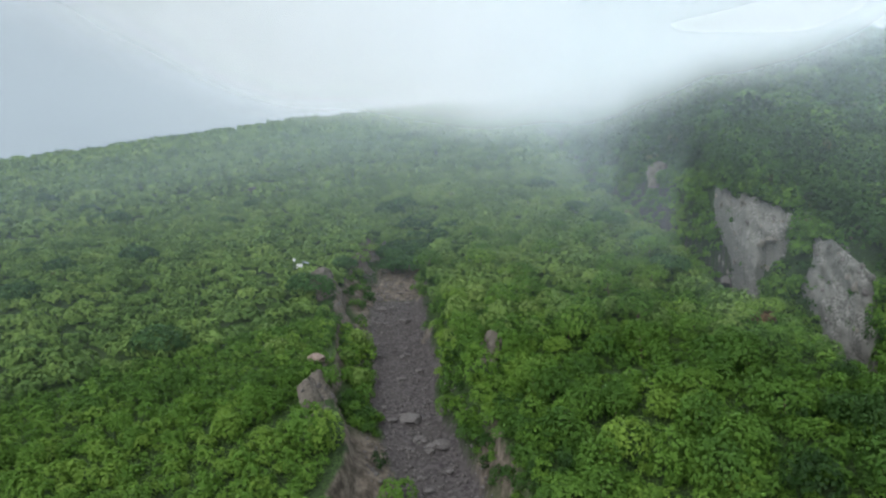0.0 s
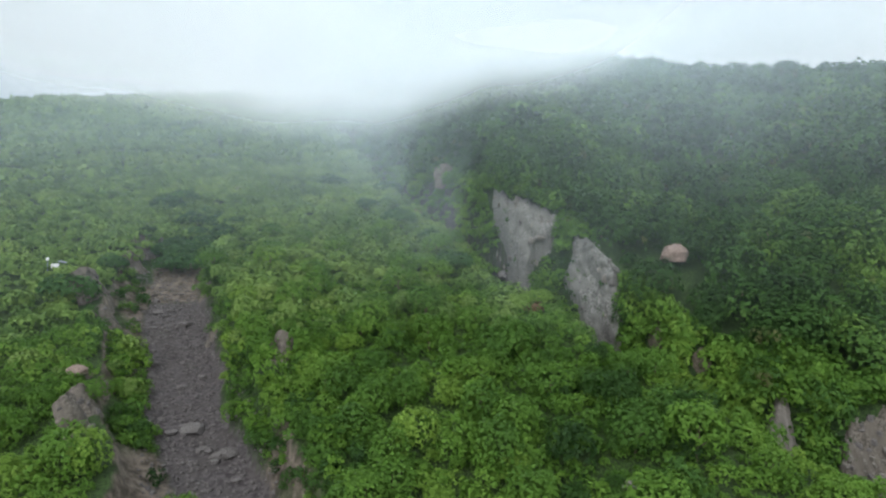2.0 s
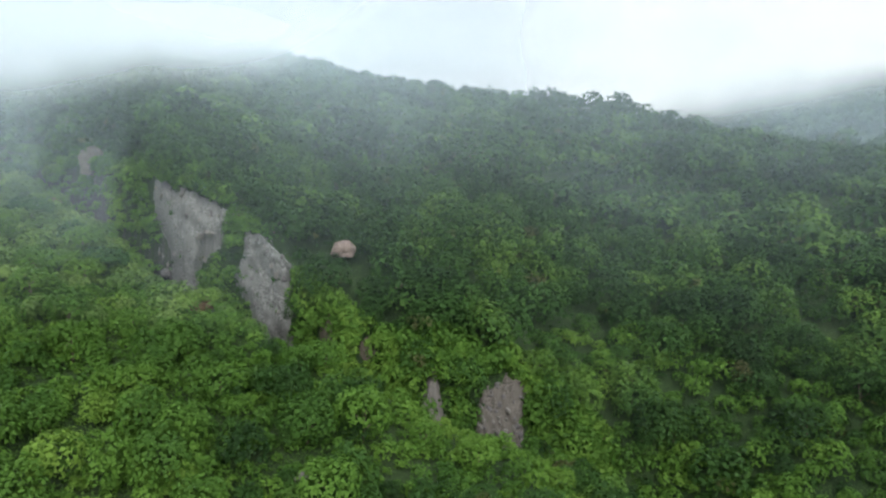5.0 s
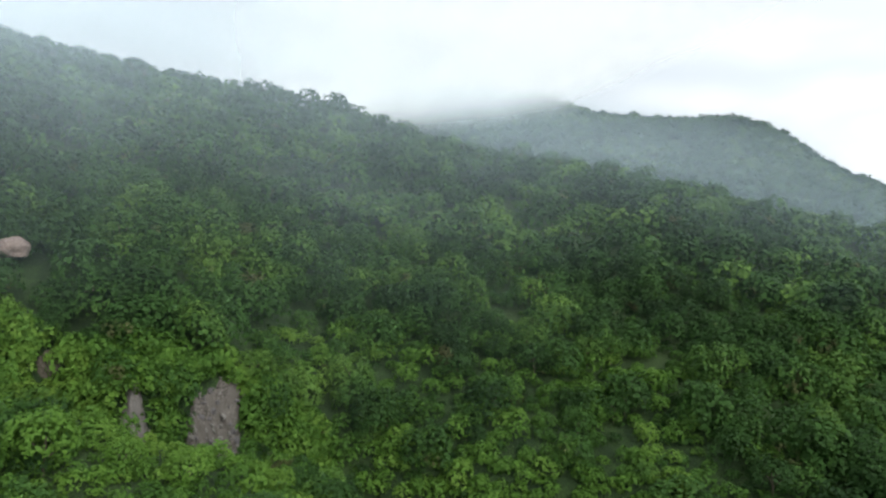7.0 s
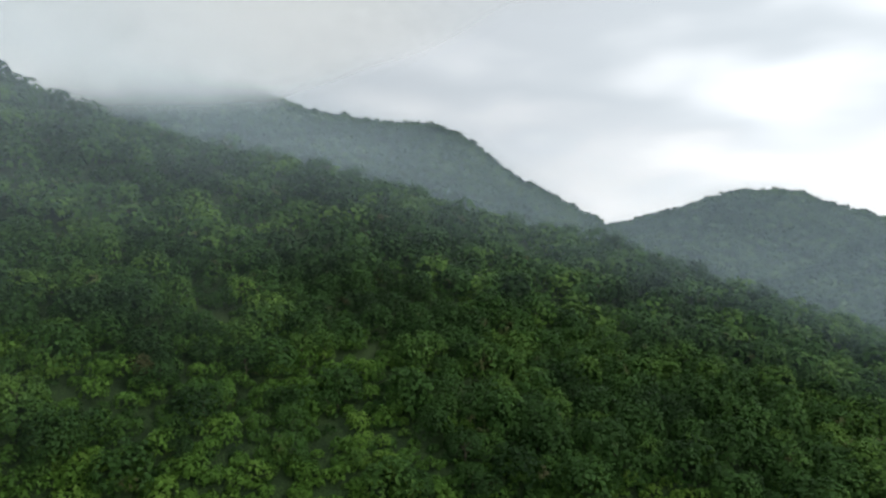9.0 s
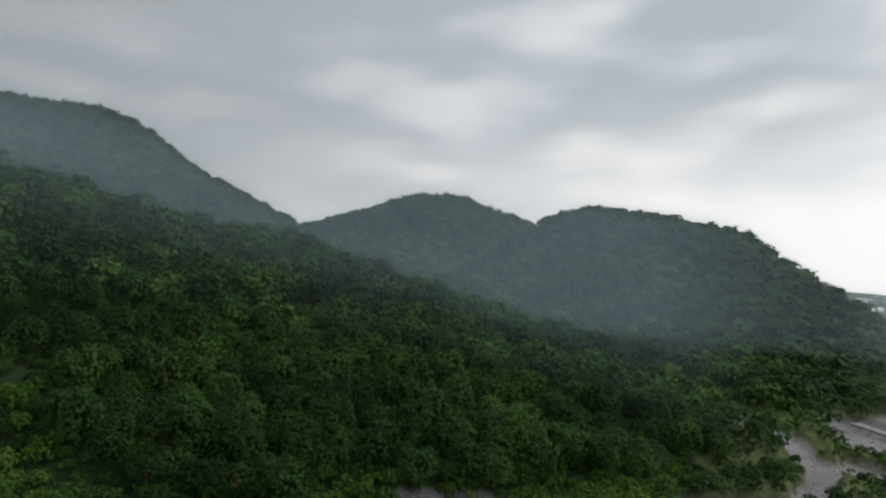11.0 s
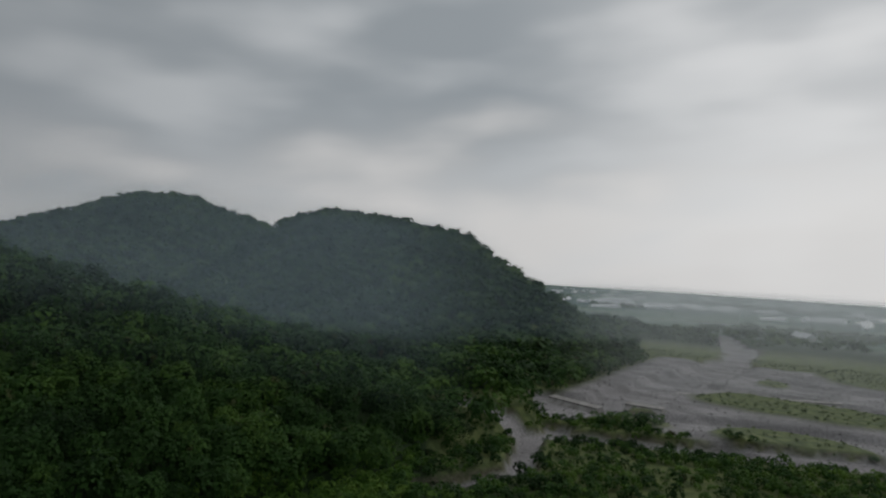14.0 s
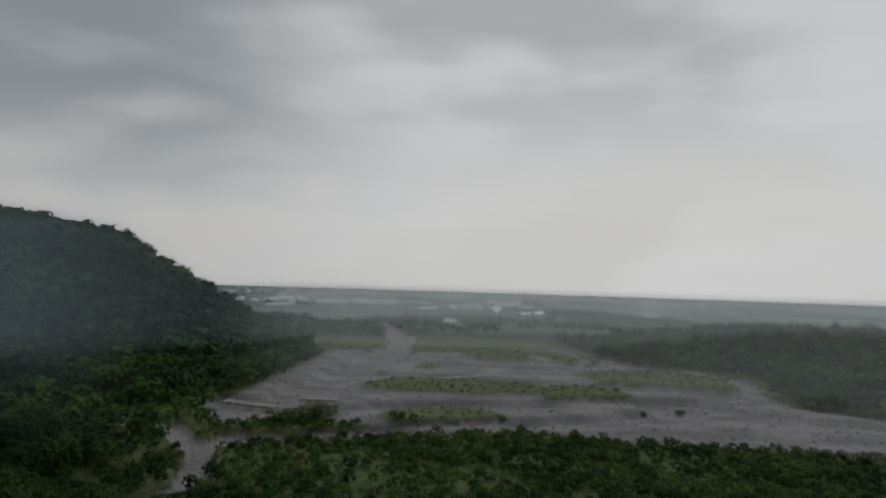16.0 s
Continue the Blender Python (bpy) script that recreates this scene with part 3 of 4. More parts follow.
stand("low_shrubs", "low green shrubs higher on the open slope", "shrubs", x_, y_, LOW_MID, 0.6, 1.7, M_SLOPE_HAZED)
x_, y_ = scatter(3.8, -330, 120, 100, 340, lambda x, y: flank(x, y) * between(x, y, 175, 340) * 0.95)
stand("low_shrubs", "low green shrubs high on the misty slope", "shrubs", x_, y_, LOW_FAR, 1.2, 2.3, M_SLOPE_HAZED)
x_, y_ = scatter(6.0, -370, 20, 230, 520, lambda x, y: (bearing(x, y) > -44) * (bearing(x, y) < 3) * between(x, y, 335, 520) * 0.95)
stand("low_shrubs", "low green shrubs along the far brow of the slope", "shrubs", x_, y_, LOW_FAR, 2.2, 3.6, M_SLOPE_HAZED)
x_, y_ = scatter(2.9, -120, 95, 20, 190, lambda x, y: flank(x, y) * ~((bearing(x, y) > 42) & (bearing(x, y) < 59) & (np.hypot(x, y) > 47)) * (0.05 + 0.62 * middle(x, y) + 0.2 * (fbm(x, y, 30, 2, 77) > 0.25)))
k_ = np.hypot(x_, y_) > 70
low_ = ~k_ & (bearing(x_, y_) > 34 + 8 * rng.uniform(-1, 1, len(x_)))
k_ = k_ | low_
stand("slope_bushes", "rounded leafy bushes on the slope beside the gully", "bushes", x_[~k_], y_[~k_], BUSHES, 0.4, 1.35, M_RIDGE)
stand("slope_bushes", "dark green bushes on the low end of the ridge", "bushes", x_[low_], y_[low_], BUSHES, 0.6, 1.35, M_TREE)
k_ = k_ & ~low_
stand("slope_bushes", "haze-pale green bushes higher on the ridge", "bushes", x_[k_], y_[k_], BUSHES_MID, 0.5, 1.2, M_SLOPE_HAZED)
def thicket(x, y):
    """Bright low growth at the foot of the spur, where trees are few."""
    a, d = bearing(x, y), np.hypot(x, y)
    return smooth((a - 56) / 8) * smooth((108 - a) / 16) * smooth((bell(a, SPUR_TOE) + 32 + 12 * fbm(x, y, 18, 2, 71) - d) / 8)


x_, y_ = scatter(2.3, 0, 120, -30, 80, lambda x, y: spur(x, y) * thicket(x, y) * 0.9)
stand("spur_thicket", "bright green thicket low on the forested spur", "bushes", x_, y_, BUSHES_MID, 0.5, 1.2, M_SHRUB)
x_, y_ = scatter(3.35, 0, 130, -130, 130, lambda x, y: spur(x, y) * between(x, y, 60, 122) * (0.95 - 0.7 * thicket(x, y)))
stand("spur_forest", "dense mixed green forest on the steep lower spur", "forest", x_, y_, TREES_NEAR, 0.5, 1.5, M_TREE, 0.6)
x_, y_ = scatter(4.4, 0, 330, -180, 460, lambda x, y: spur(x, y) * between(x, y, 122, 480) * 0.95)
stand("spur_forest", "dense green forest up to the crest of the spur", "forest", x_, y_, TREES_MID, 0.65, 1.5, M_TREE, 0.9)
x_, y_ = scatter(2.9, 0, 140, -140, 140, lambda x, y: spur(x, y) * between(x, y, 60, 135) * 0.9)
stand("undergrowth", "low green undergrowth between the forest trees", "undergrowth", x_, y_, LOW_MID, 0.7, 1.2, M_TREE)


def wall_plants(az0, az1, count, seed):
    r = np.random.default_rng(seed)
    a = r.uniform(az0, az1, count)
    d = bell(a, SPUR_TOE) + r.uniform(-2.4, 3.4, count)
    x, y = d * np.sin(np.radians(a)), d * np.cos(np.radians(a))
    z = land(x, y)[0]
    bare = bare_face(x, y, z) | bare_face(x, y, z + 1.2)
    return x[~bare], y[~bare]


def ravine_bed(x, y):
    a, d = bearing(x, y), np.hypot(x, y)
    t = bell(a, SPUR_TOE)
    return (a > 59) & (a < 150) & (d > t - 16) & (d < t + 4) & (d > 52) & (fbm(x, y, 8, 2, 73) > -0.55)


x_, y_ = scatter(1.5, 20, 95, -110, 60, ravine_bed)
stand("ravine_scrub", "light green scrub filling the bed of the ravine", "scrub", x_, y_, LOW_MID, 0.5, 1.5, M_SHRUB)
x_, y_ = wall_plants(11, 64, 1700, 8)
stand("ravine_scrub", "dense green scrub hanging on the ravine walls", "scrub", x_, y_, LOW_MID, 0.7, 1.5, M_SHRUB)
def banks(x, y):
    """Steep banks of the gully, greener on the east side."""
    g, _ = near_line(x, y, GULLY)
    east = x > np.interp(y, [p[1] for p in GULLY], [p[0] for p in GULLY])
    return ~bare_spot(x, y) & (g > np.where(east, 4.8, 3.4)) & (g < np.where(east, 11, 9.4)) & (east | (g < 6.2) | (fbm(x, y, 5, 2, 69) > 0.12)) & (y > 22) & (y < 135) & ((fbm(x, y, 7, 2, 64) > np.where(east, -0.6, -0.2)))


x_, y_ = scatter(0.8, -16, 14, 42, 72, lambda x, y: banks(x, y) * (near_line(x, y, GULLY)[0] < 8.5) * (fbm(x, y, 4, 2, 68) > -0.1))
stand("gully_scrub", "small green bushes clinging to the earth banks of the gully", "scrub", x_, y_, LOW_NEAR, 0.35, 0.85, M_SHRUB)
x_, y_ = scatter(1.5, -24, 16, 22, 135, lambda x, y: banks(x, y) * 0.85)
stand("gully_scrub", "green scrub overhanging the banks of the gully", "scrub", x_, y_, LOW_NEAR, 0.6, 1.4, M_TREE)
x_, y_ = wall_plants(11, 62, 420, 9)
stand("ravine_bushes", "leafy bushes rooted in the ravine walls", "bushes", x_, y_, BUSHES_MID, 0.6, 1.3, M_SHRUB)


def hills(x, y):
    a, d = bearing(x, y), np.hypot(x, y)
    z, *_ = land(x, y)
    return (a > 66) & (a < 169) & (d > 270) & (z > fan(x, y) - 4) & (d < np.where(a > 137, 575, np.where(a > 114, 815, 705)))


x_, y_ = scatter(6.6, -50, 830, -640, 420, lambda x, y: hills(x, y) * 0.95)
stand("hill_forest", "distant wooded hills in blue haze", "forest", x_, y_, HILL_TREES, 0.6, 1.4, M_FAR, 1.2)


def terrace(x, y):
    a, d = bearing(x, y), np.hypot(x, y)
    ok, z = veg_ok(x, y)
    return ok & (a > 95) & (a < 222) & (d > 60) & (y > -150 - 0.15 * x) & ((a > 160) | (d < bell(a, SPUR_TOE) - 2))


x_, y_ = scatter(1.45, -150, 110, -175, 0, lambda x, y: terrace(x, y) * (0.55 + 0.4 * (fbm(x, y, 16, 2, 55) > 0.0)))
k_ = rng.uniform(0, 1, len(x_)) < 0.45
stand("terrace_scrub", "dark green scrub on the terrace above the river", "shrubs", x_[k_], y_[k_], SCRUB, 0.3, 1.25, M_TREE)
stand("terrace_scrub", "lighter green shrubs on the terrace above the river", "shrubs", x_[~k_], y_[~k_], SCRUB, 0.3, 0.9, M_SHRUB)
x_, y_ = scatter(2.7, -135, 62, -345, -140, lambda x, y: (land(x, y)[1] < 0.3) * (x > np.interp(-y, BANK[0], BANK[1])) * (bearing(x, y) > 164) * 0.7)
stand("island_scrub", "low scrub on green islands in the riverbed", "shrubs", x_, y_, LOW_FAR, 0.2, 0.5, M_GRASS)


def woods(x, y):
    a, d = bearing(x, y), np.hypot(x, y)
    z, gr, so, fi, _ = land(x, y)
    right = (x < np.interp(-y, BANK[0], BANK[1]) - 1) & (y < -172) & (d < 400)
    left = (x > 42 + 0.06 * (-y - 150)) & (y < -165) & (a < 172) & (d < 285)
    return (gr < 0.3) & (right | left) & (a > 150) & (a < 222) & (d < 800)


x_, y_ = scatter(4.4, -480, 130, -720, -160, lambda x, y: woods(x, y) * 0.95)
stand("river_woods", "dark woods on the far bank of the braided river", "forest", x_, y_, WOOD_TREES, 0.7, 1.4, M_TREE)

# ---------------------------------------------------------------- mist
def mist_sheet(label, xs, ys, zz, thick, mat=M_MIST):
    f = grid_faces(*xs.shape)
    f = f[(np.asarray(thick).ravel()[f] > 0.0006).any(1)]
    used, inv = np.unique(f, return_inverse=True)
    thick = np.asarray(thick).ravel()[used]
    ob = mesh_object("mist", np.stack([xs, ys, zz], -1).reshape(-1, 3)[used], inv.reshape(-1, 4), mat, smooth_shade=True)
    ob.visible_shadow = False
    attribute(ob, "thickness", thick)
    return tagged(ob, label, "mist", "mist layers", "stuff")


def over(xs, ys):
    """The highest ground near each place, so that mist stays out of narrow clefts."""
    top = land(xs, ys)[0]
    for ox, oy in ((9, 0), (-9, 0), (0, 9), (0, -9), (11, 11), (-11, 11), (11, -11), (-11, -11)):
        top = np.maximum(top, land(xs + ox, ys + oy)[0])
    return top


# aerial haze as thin sheets curved round the camera, density by bearing fitted to its view, each a little denser than
# the one in front
for far, dens, table in ((66, 0.05, (1.0, 0.5, 0.1, 0.0, 0.0, 0.0)), (88, 0.09, (1.0, 0.65, 0.4, 0.06, 0.0, 0.0)), (112, 0.13, (1.0, 0.8, 0.6, 0.3, 0.2, 0.35)),
                         (142, 0.17, (1.0, 0.9, 0.8, 0.6, 0.65, 0.9)), (182, 0.24, (1.0, 0.95, 0.8, 0.5, 0.1, 0.0))):
    aa, hh = np.meshgrid(np.radians(np.arange(-50, 158, 1.0)), np.linspace(-40, 130, 68), indexing="ij")
    deg = np.degrees(aa)
    dd = far + 5 * fbm(deg, hh, 16, 2, far)
    xs, ys = dd * np.sin(aa), dd * np.cos(aa)
    top = np.interp(deg, (45, 75, 105, 150), (130, 70, 26, 4))
    side = np.interp(deg, (-50, -40, -15, 2, 14), (0.2, 0.35, 0.45, 0.6, 1.0)) * np.interp(deg, (38, 55, 72, 88, 110, 146), table) * smooth((156 - deg) / 10)
    mist_sheet("thin bluish haze sheet before the mountain slopes", xs, ys, EYE + hh, dens * side * smooth((EYE + hh - over(xs, ys) + 3) / 13) * smooth((top - hh) / (0.4 * top)), M_VEIL)

# cloud hanging before the summit: its foot by bearing, rise per metre, lowest in front of the ravine head
CLOUD_FOOT = (-62, -40, -30, -22, -15, -5, 5, 16, 24, 31.7, 36, 45, 60, 80), (0.40, 0.30, 0.24, 0.205, 0.180, 0.172, 0.166, 0.160, 0.176, 0.215, 0.25, 0.335, 0.44, 0.60)
for far, dens, lift, seed in ((145, 0.62, 0.0, 1), (190, 0.88, 0.024, 4)):
    aa, up_ = np.meshgrid(np.radians(np.arange(-66, 82, 1.0)), np.linspace(0.12, 0.80, 70), indexing="ij")
    deg = np.degrees(aa)
    foot = np.interp(deg, *CLOUD_FOOT) + lift + 0.022 * fbm(deg, up_ * 50, 11, 3, seed)
    xs, ys = far * np.sin(aa), far * np.cos(aa)
    zz = EYE + up_ * far
    mist_sheet("grey-white cloud hanging over the mountain", xs, ys, zz, dens * smooth((up_ - foot) / (0.08 + 0.005 * np.clip(np.abs(deg - 5) - 20, 0, 40))) * smooth((0.78 - up_) / 0.3) * smooth((deg + 66) / 20) * smooth((82 - deg) / 20) * smooth((zz - over(xs, ys) + 4) / 14))

# blue haze in the valley before the wooded hills
for far, table in ((238, ((56, 64, 90, 115, 130, 142, 155, 166, 172), (0.0, 0.14, 0.24, 0.25, 0.25, 0.27, 0.27, 0.16, 0.0))),):
    aa, up_ = np.meshgrid(np.radians(np.arange(54, 176, 1.0)), np.linspace(-0.22, 0.42, 60), indexing="ij")
    deg = np.degrees(aa)
    dd = far + 45 * smooth((deg - 146) / 18)
    xs, ys, zz = dd * np.sin(aa), dd * np.cos(aa), EYE + up_ * dd
    thick = np.interp(deg, *table) * 0.85 * smooth((np.maximum.reduce([bell(deg, h) for h in (HILL_A, HILL_B, HILL_C)]) + 0.035 - up_) / 0.04)
    mist_sheet("blue haze in the valley before wooded hills", xs, ys, zz, thick * smooth((zz - land(xs, ys)[0]) / 16), M_HAZE)

# leaning cloud sheet well before the highest hill, placed to cover its top in the camera's view
aa, up_ = np.meshgrid(np.radians(np.arange(40, 122, 1.0)), np.linspace(0.12, 0.62, 60), indexing="ij")
dd = 400 + 300 * (up_ - 0.12)
xs, ys = dd * np.sin(aa), dd * np.cos(aa)
deg = np.degrees(aa)
foot = np.interp(deg, (40, 62, 74, 84, 90, 96, 106), (0.13, 0.15, 0.172, 0.190, 0.22, 0.26, 0.33)) + 0.012 * fbm(deg, up_ * 60, 7, 3, 17)
mist_sheet("white cloud sheet before the top of a wooded hill", xs, ys, EYE + up_ * dd, 0.96 * smooth((up_ - foot) / 0.06) * smooth((0.60 - up_) / 0.25) * smooth((121 - deg) / 34) * smooth((deg - 50) / 16), M_CAP)

# ground haze over the plain, thicker towards the coast, its top just under the horizon
for far, dens in ((150, 0.06), (215, 0.12), (330, 0.19), (520, 0.28), (860, 0.40), (1500, 0.55)):
    aa, up_ = np.meshgrid(np.radians(np.arange(148, 246, 1.5)), np.linspace(-0.30, -0.03, 46), indexing="ij")
    deg = np.degrees(aa)
    xs, ys, zz = far * np.sin(aa), far * np.cos(aa), EYE + up_ * far
    thick = dens * smooth((fan(np.sin(aa), np.cos(aa)) + 0.003 - up_) / 0.018) * smooth((deg - 160) / 12)
    mist_sheet("pale ground haze over the coastal plain", xs, ys, zz, thick * smooth((zz - land(xs, ys)[0] + 1) / (0.02 * far)), M_LOW_HAZE)


# ---------------------------------------------------------------- rock faces
def on_ground(x, y, up=0.0):
    return float(land(np.array([x]), np.array([y]))[0][0]) + up


def plan(az, d):
    return d * math.sin(radians(az)), d * math.cos(radians(az))


def part(name, mesh_or_bm, mat, parent, label=""):
    """One mesh object under a thing or a part."""
    if isinstance(mesh_or_bm, bmesh.types.BMesh):
        me = bpy.data.meshes.new(name)
        mesh_or_bm.to_mesh(me)
        mesh_or_bm.free()
        me.materials.append(mat)
    else:
        me = mesh_or_bm
    ob = new(name, me)
    ob.parent = parent
    if label:
        ob["label"] = label
    return ob


def thing(name, x, y, z, label, category, group="", rz=0.0):
    ob = new(name)
    ob.matrix_world = pose(x, y, z, 0, 0, rz)
    return tagged(ob, label, category, group)


def rock_bm(seed, sx, sy, sz, sub=2, rough=0.28):
    bm = bmesh.new()
    bmesh.ops.create_icosphere(bm, subdivisions=sub, radius=1.0)
    off = Vector((seed * 3.7, seed * 1.3, seed * 0.9))
    for v in bm.verts:
        k = 1 + rough * noise.noise(v.co * 1.1 + off) + rough * 0.5 * noise.noise(v.co * 2.7 + off)
        v.co = Vector((v.co.x * sx * k, v.co.y * sy * k, max(v.co.z, -0.55) * sz * k))
    return bm


def rock_data(seed, mat, sub=2, rough=0.55):
    me = bpy.data.meshes.new("stone")
    bm = rock_bm(seed, 1, 1, 0.8, sub, rough)
    bm.to_mesh(me)
    bm.free()
    me.materials.append(mat)
    return me


STONES = [rock_data(k + 1, M_STONE) for k in range(5)]
PALE_STONES = [rock_data(k + 11, M_PALE) for k in range(3)]


def cliff(name, label, az0, az1, inside, mat, stones, seed, depth=1.3, rag=0.85):
    """A bare face on the far wall of the ravine, broken by ledges and ribs, with stones stuck in it."""
    aa = np.arange(az0, az1, 0.085)
    ss = np.arange(-2.2, 3.6, 0.10)
    Ag, Sg = np.meshgrid(aa, ss, indexing="ij")
    D = bell(Ag, SPUR_TOE) + Sg
    X, Y = D * np.sin(np.radians(Ag)), D * np.cos(np.radians(Ag))
    Z = land(X, Y)[0]
    across = np.radians(Ag) * 90
    slant = across + 0.5 * Z
    rib = 0.8 * fbm(slant, Z * 0.3, 3.4, 3, seed) + 0.55 * np.abs(fbm(slant, Z * 0.6, 1.5, 3, seed + 1)) + 0.28 * fbm(across, Z, 0.6, 3, seed + 2) + 0.35 * np.abs(fbm(across * 0.4, Z, 2.2, 2, seed + 3))
    out = 0.35 + depth * (rib + 0.35)
    keep = inside(Ag + rag * fbm(across, Z, 2.6, 4, seed + 4), (Z - EYE) / D + 0.016 * fbm(across, Z, 2.2, 3, seed + 6))
    rim, left = np.zeros(keep.shape), keep.copy()
    for _ in range(9):
        rim += left / 9
        e = np.pad(left, 1)
        left = left & e[2:, 1:-1] & e[:-2, 1:-1] & e[1:-1, 2:] & e[1:-1, :-2]
    out = out * smooth(rim) - 0.25 * (1 - rim)
    X, Y, Z = X - out * np.sin(np.radians(Ag)), Y - out * np.cos(np.radians(Ag)), Z + 0.15 * out
    f = grid_faces(*Ag.shape)
    f = f[keep.ravel()[f].all(1)]
    used, inv = np.unique(f, return_inverse=True)
    v = np.stack([X, Y, Z], -1).reshape(-1, 3)[used]
    base = thing(name, float(v[:, 0].mean()), float(v[:, 1].mean()), float(v[:, 2].min()), label, "cliff")
    face = mesh_object("rock_face", v - np.array(base.matrix_world.translation), inv.reshape(-1, 4), mat, base)
    r = np.random.default_rng(seed)
    for k in range(stones):
        p = v[r.integers(0, len(v))] - np.array(base.matrix_world.translation)
        st = part("stone", (STONES + PALE_STONES)[min(r.integers(0, 12), 7) if k % 4 else r.integers(0, 5)], None, base)
        g = r.uniform(0.12, 0.40) * (2.2 if k < 4 else 1)
        st.matrix_basis = Matrix.LocRotScale(p, Euler(r.uniform(0, 6, 3)), (g * 1.2, g, g * 0.8))
    return base


cliff("cliff", "tall bare grey cliff of loose volcanic debris", 22.6, 31.0, FACES["tall"], M_CLIFF, 45, 101, 1.9)
cliff("cliff", "lower grey eroded cliff with stones above the ravine", 29.8, 36.2, FACES["lower"], M_CLIFF, 40, 111, 1.8)
cliff("rock_rib", "narrow pale rib of bare rock beside the cliff", 22.6, 26.4, FACES["rib"], M_PALE, 4, 151, 0.9)
cliff("bluff", "brown bluff of boulders and earth in the ravine bank", 50.2, 57.2, FACES["bluff"], M_EARTH, 170, 121, 0.8, 0.4)
cliff("rock_pinnacle", "pale narrow rock pinnacle standing in the ravine", 45.2, 50.0, FACES["pinnacle"], M_PALE, 6, 131, 0.5, 0.25)
cliff("earth_scarp", "small brown earth scarp among ravine bushes", 40.2, 43.0, FACES["scarp_a"], M_SCARP, 0, 141, 0.2, 0.5)
cliff("earth_scarp", "dim brown rock scarp under overhanging bushes", 36.8, 39.2, FACES["scarp_b"], M_SCARP, 0, 142, 0.2, 0.5)


r_ = np.random.default_rng(77)
a_ = np.concatenate([r_.uniform(23.2, 30.4, 100), r_.uniform(30.4, 35.8, 70), r_.uniform(51.2, 56.0, 10), r_.uniform(30.0, 31.3, 40)])
d_ = bell(a_, SPUR_TOE) + r_.uniform(-2.6, 2.6, len(a_)) - 1.0
x_, y_ = d_ * np.sin(np.radians(a_)), d_ * np.cos(np.radians(a_))
stand("cliff_tufts", "small green tufts growing on the bare cliffs", "tufts", x_, y_, LOW_MID, 0.3, 1.0, M_TREE)


def scarp(az, d, w, h, mat, label, seed, lean=0.8, face=0.0):
    """A bare patch that faces downhill: a curved slab with broken rim."""
    x, y = plan(az, d)
    base = thing("earth_scarp", x, y, on_ground(x, y), label, "scarp", rz=-az + face)
    u, v = np.meshgrid(np.linspace(-1, 1, 22), np.linspace(-0.25, 1, 20), indexing="ij")
    bulge = 0.22 * w * (1 - u * u) * (1 - np.clip(v, 0, 1) ** 2 * 0.4)
    rib = 0.12 * w * fbm(u * w, v * h, 0.9, 3, seed)
    X = u * w / 2 * (1 - 0.15 * np.clip(v, 0, 1)) + 0.06 * w * fbm(v * h, u, 0.8, 2, seed + 1)
    Yv = v * h * lean - bulge + rib + 0.3 * w
    Zv = v * h * (1 - 0.25 * u * u)
    mesh_object("rock_face", np.stack([X, Yv, Zv], -1).reshape(-1, 3), grid_faces(22, 20), mat, base)
    r = np.random.default_rng(seed)
    for k in range(5):
        i, j = r.integers(3, 19), r.integers(4, 18)
        st = part("stone", STONES[k], None, base)
        g = r.uniform(0.12, 0.3)
        st.matrix_basis = Matrix.LocRotScale((X[i, j], Yv[i, j], Zv[i, j]), Euler(r.uniform(0, 6, 3)), (g * 1.2, g, g * 0.8))
    return base


for k, (az_, d_, w_, h_, turn_) in enumerate(BARE):
    scarp(az_, d_, w_, h_, M_EARTH, "bare grey-brown earth scarp on the bank of the gully" if az_ < 10 else "bare scarp high on the ravine wall", 220 + k, 0.55, turn_)
scarp(-5.6, 117, 2.4, 2.2, M_PALE, "pale bare rock at the gully head", 202, 0.6)
scarp(3.0, 140, 6.5, 2.4, M_EARTH, "brown bare scarp on the upper ridge", 203, 1.2)
scarp(0.9, 146, 3.4, 2.6, M_EARTH, "grey-brown scarp on the upper ridge", 204, 1.2)


# ---------------------------------------------------------------- boulders
def boulder(az, d, size, label, data, squash=0.8, sink=0.25, group=""):
    x, y = plan(az, d)
    ob = new("boulder", data)
    r = np.random.default_rng(int(abs(az) * 10 + d))
    ob.matrix_world = Matrix.LocRotScale((x, y, on_ground(x, y) + size * squash * (0.5 - sink)), Euler((0, 0, r.uniform(0, 6))), (size * 0.62, size * 0.5, size * squash * 0.6))
    return tagged(ob, label, "boulder", group)


M_PINK = rock_material("pinkish_boulder_rock", (0.12, 0.09, 0.078), (0.25, 0.195, 0.168), (0.18, 0.142, 0.122), 0.5)
PINK = rock_data(31, M_PINK, 3, 0.3)
boulder(39.4, 85.5, 3.2, "large pinkish boulder lying among forest bushes", PINK, 1.0, -0.1)
boulder(35.0, 98, 1.5, "small pinkish boulder above the cliff", PINK, 0.9, 0.0)
boulder(44.5, 83, 1.2, "small pale boulder above the ravine", PINK, 0.9, -0.1)
boulder(16.6, 122, 1.7, "pinkish boulder on the grassy ridge", PINK, 0.9, -0.1)
boulder(7.4, 117, 1.8, "pale boulder among slope bushes", PALE_STONES[0], 0.7, -0.1)
boulder(8.6, 119, 1.2, "pale boulder among slope bushes", PALE_STONES[1], 0.7, -0.1)
boulder(3.9, 108, 1.1, "pale boulder among slope bushes", PALE_STONES[2], 0.8, -0.2)
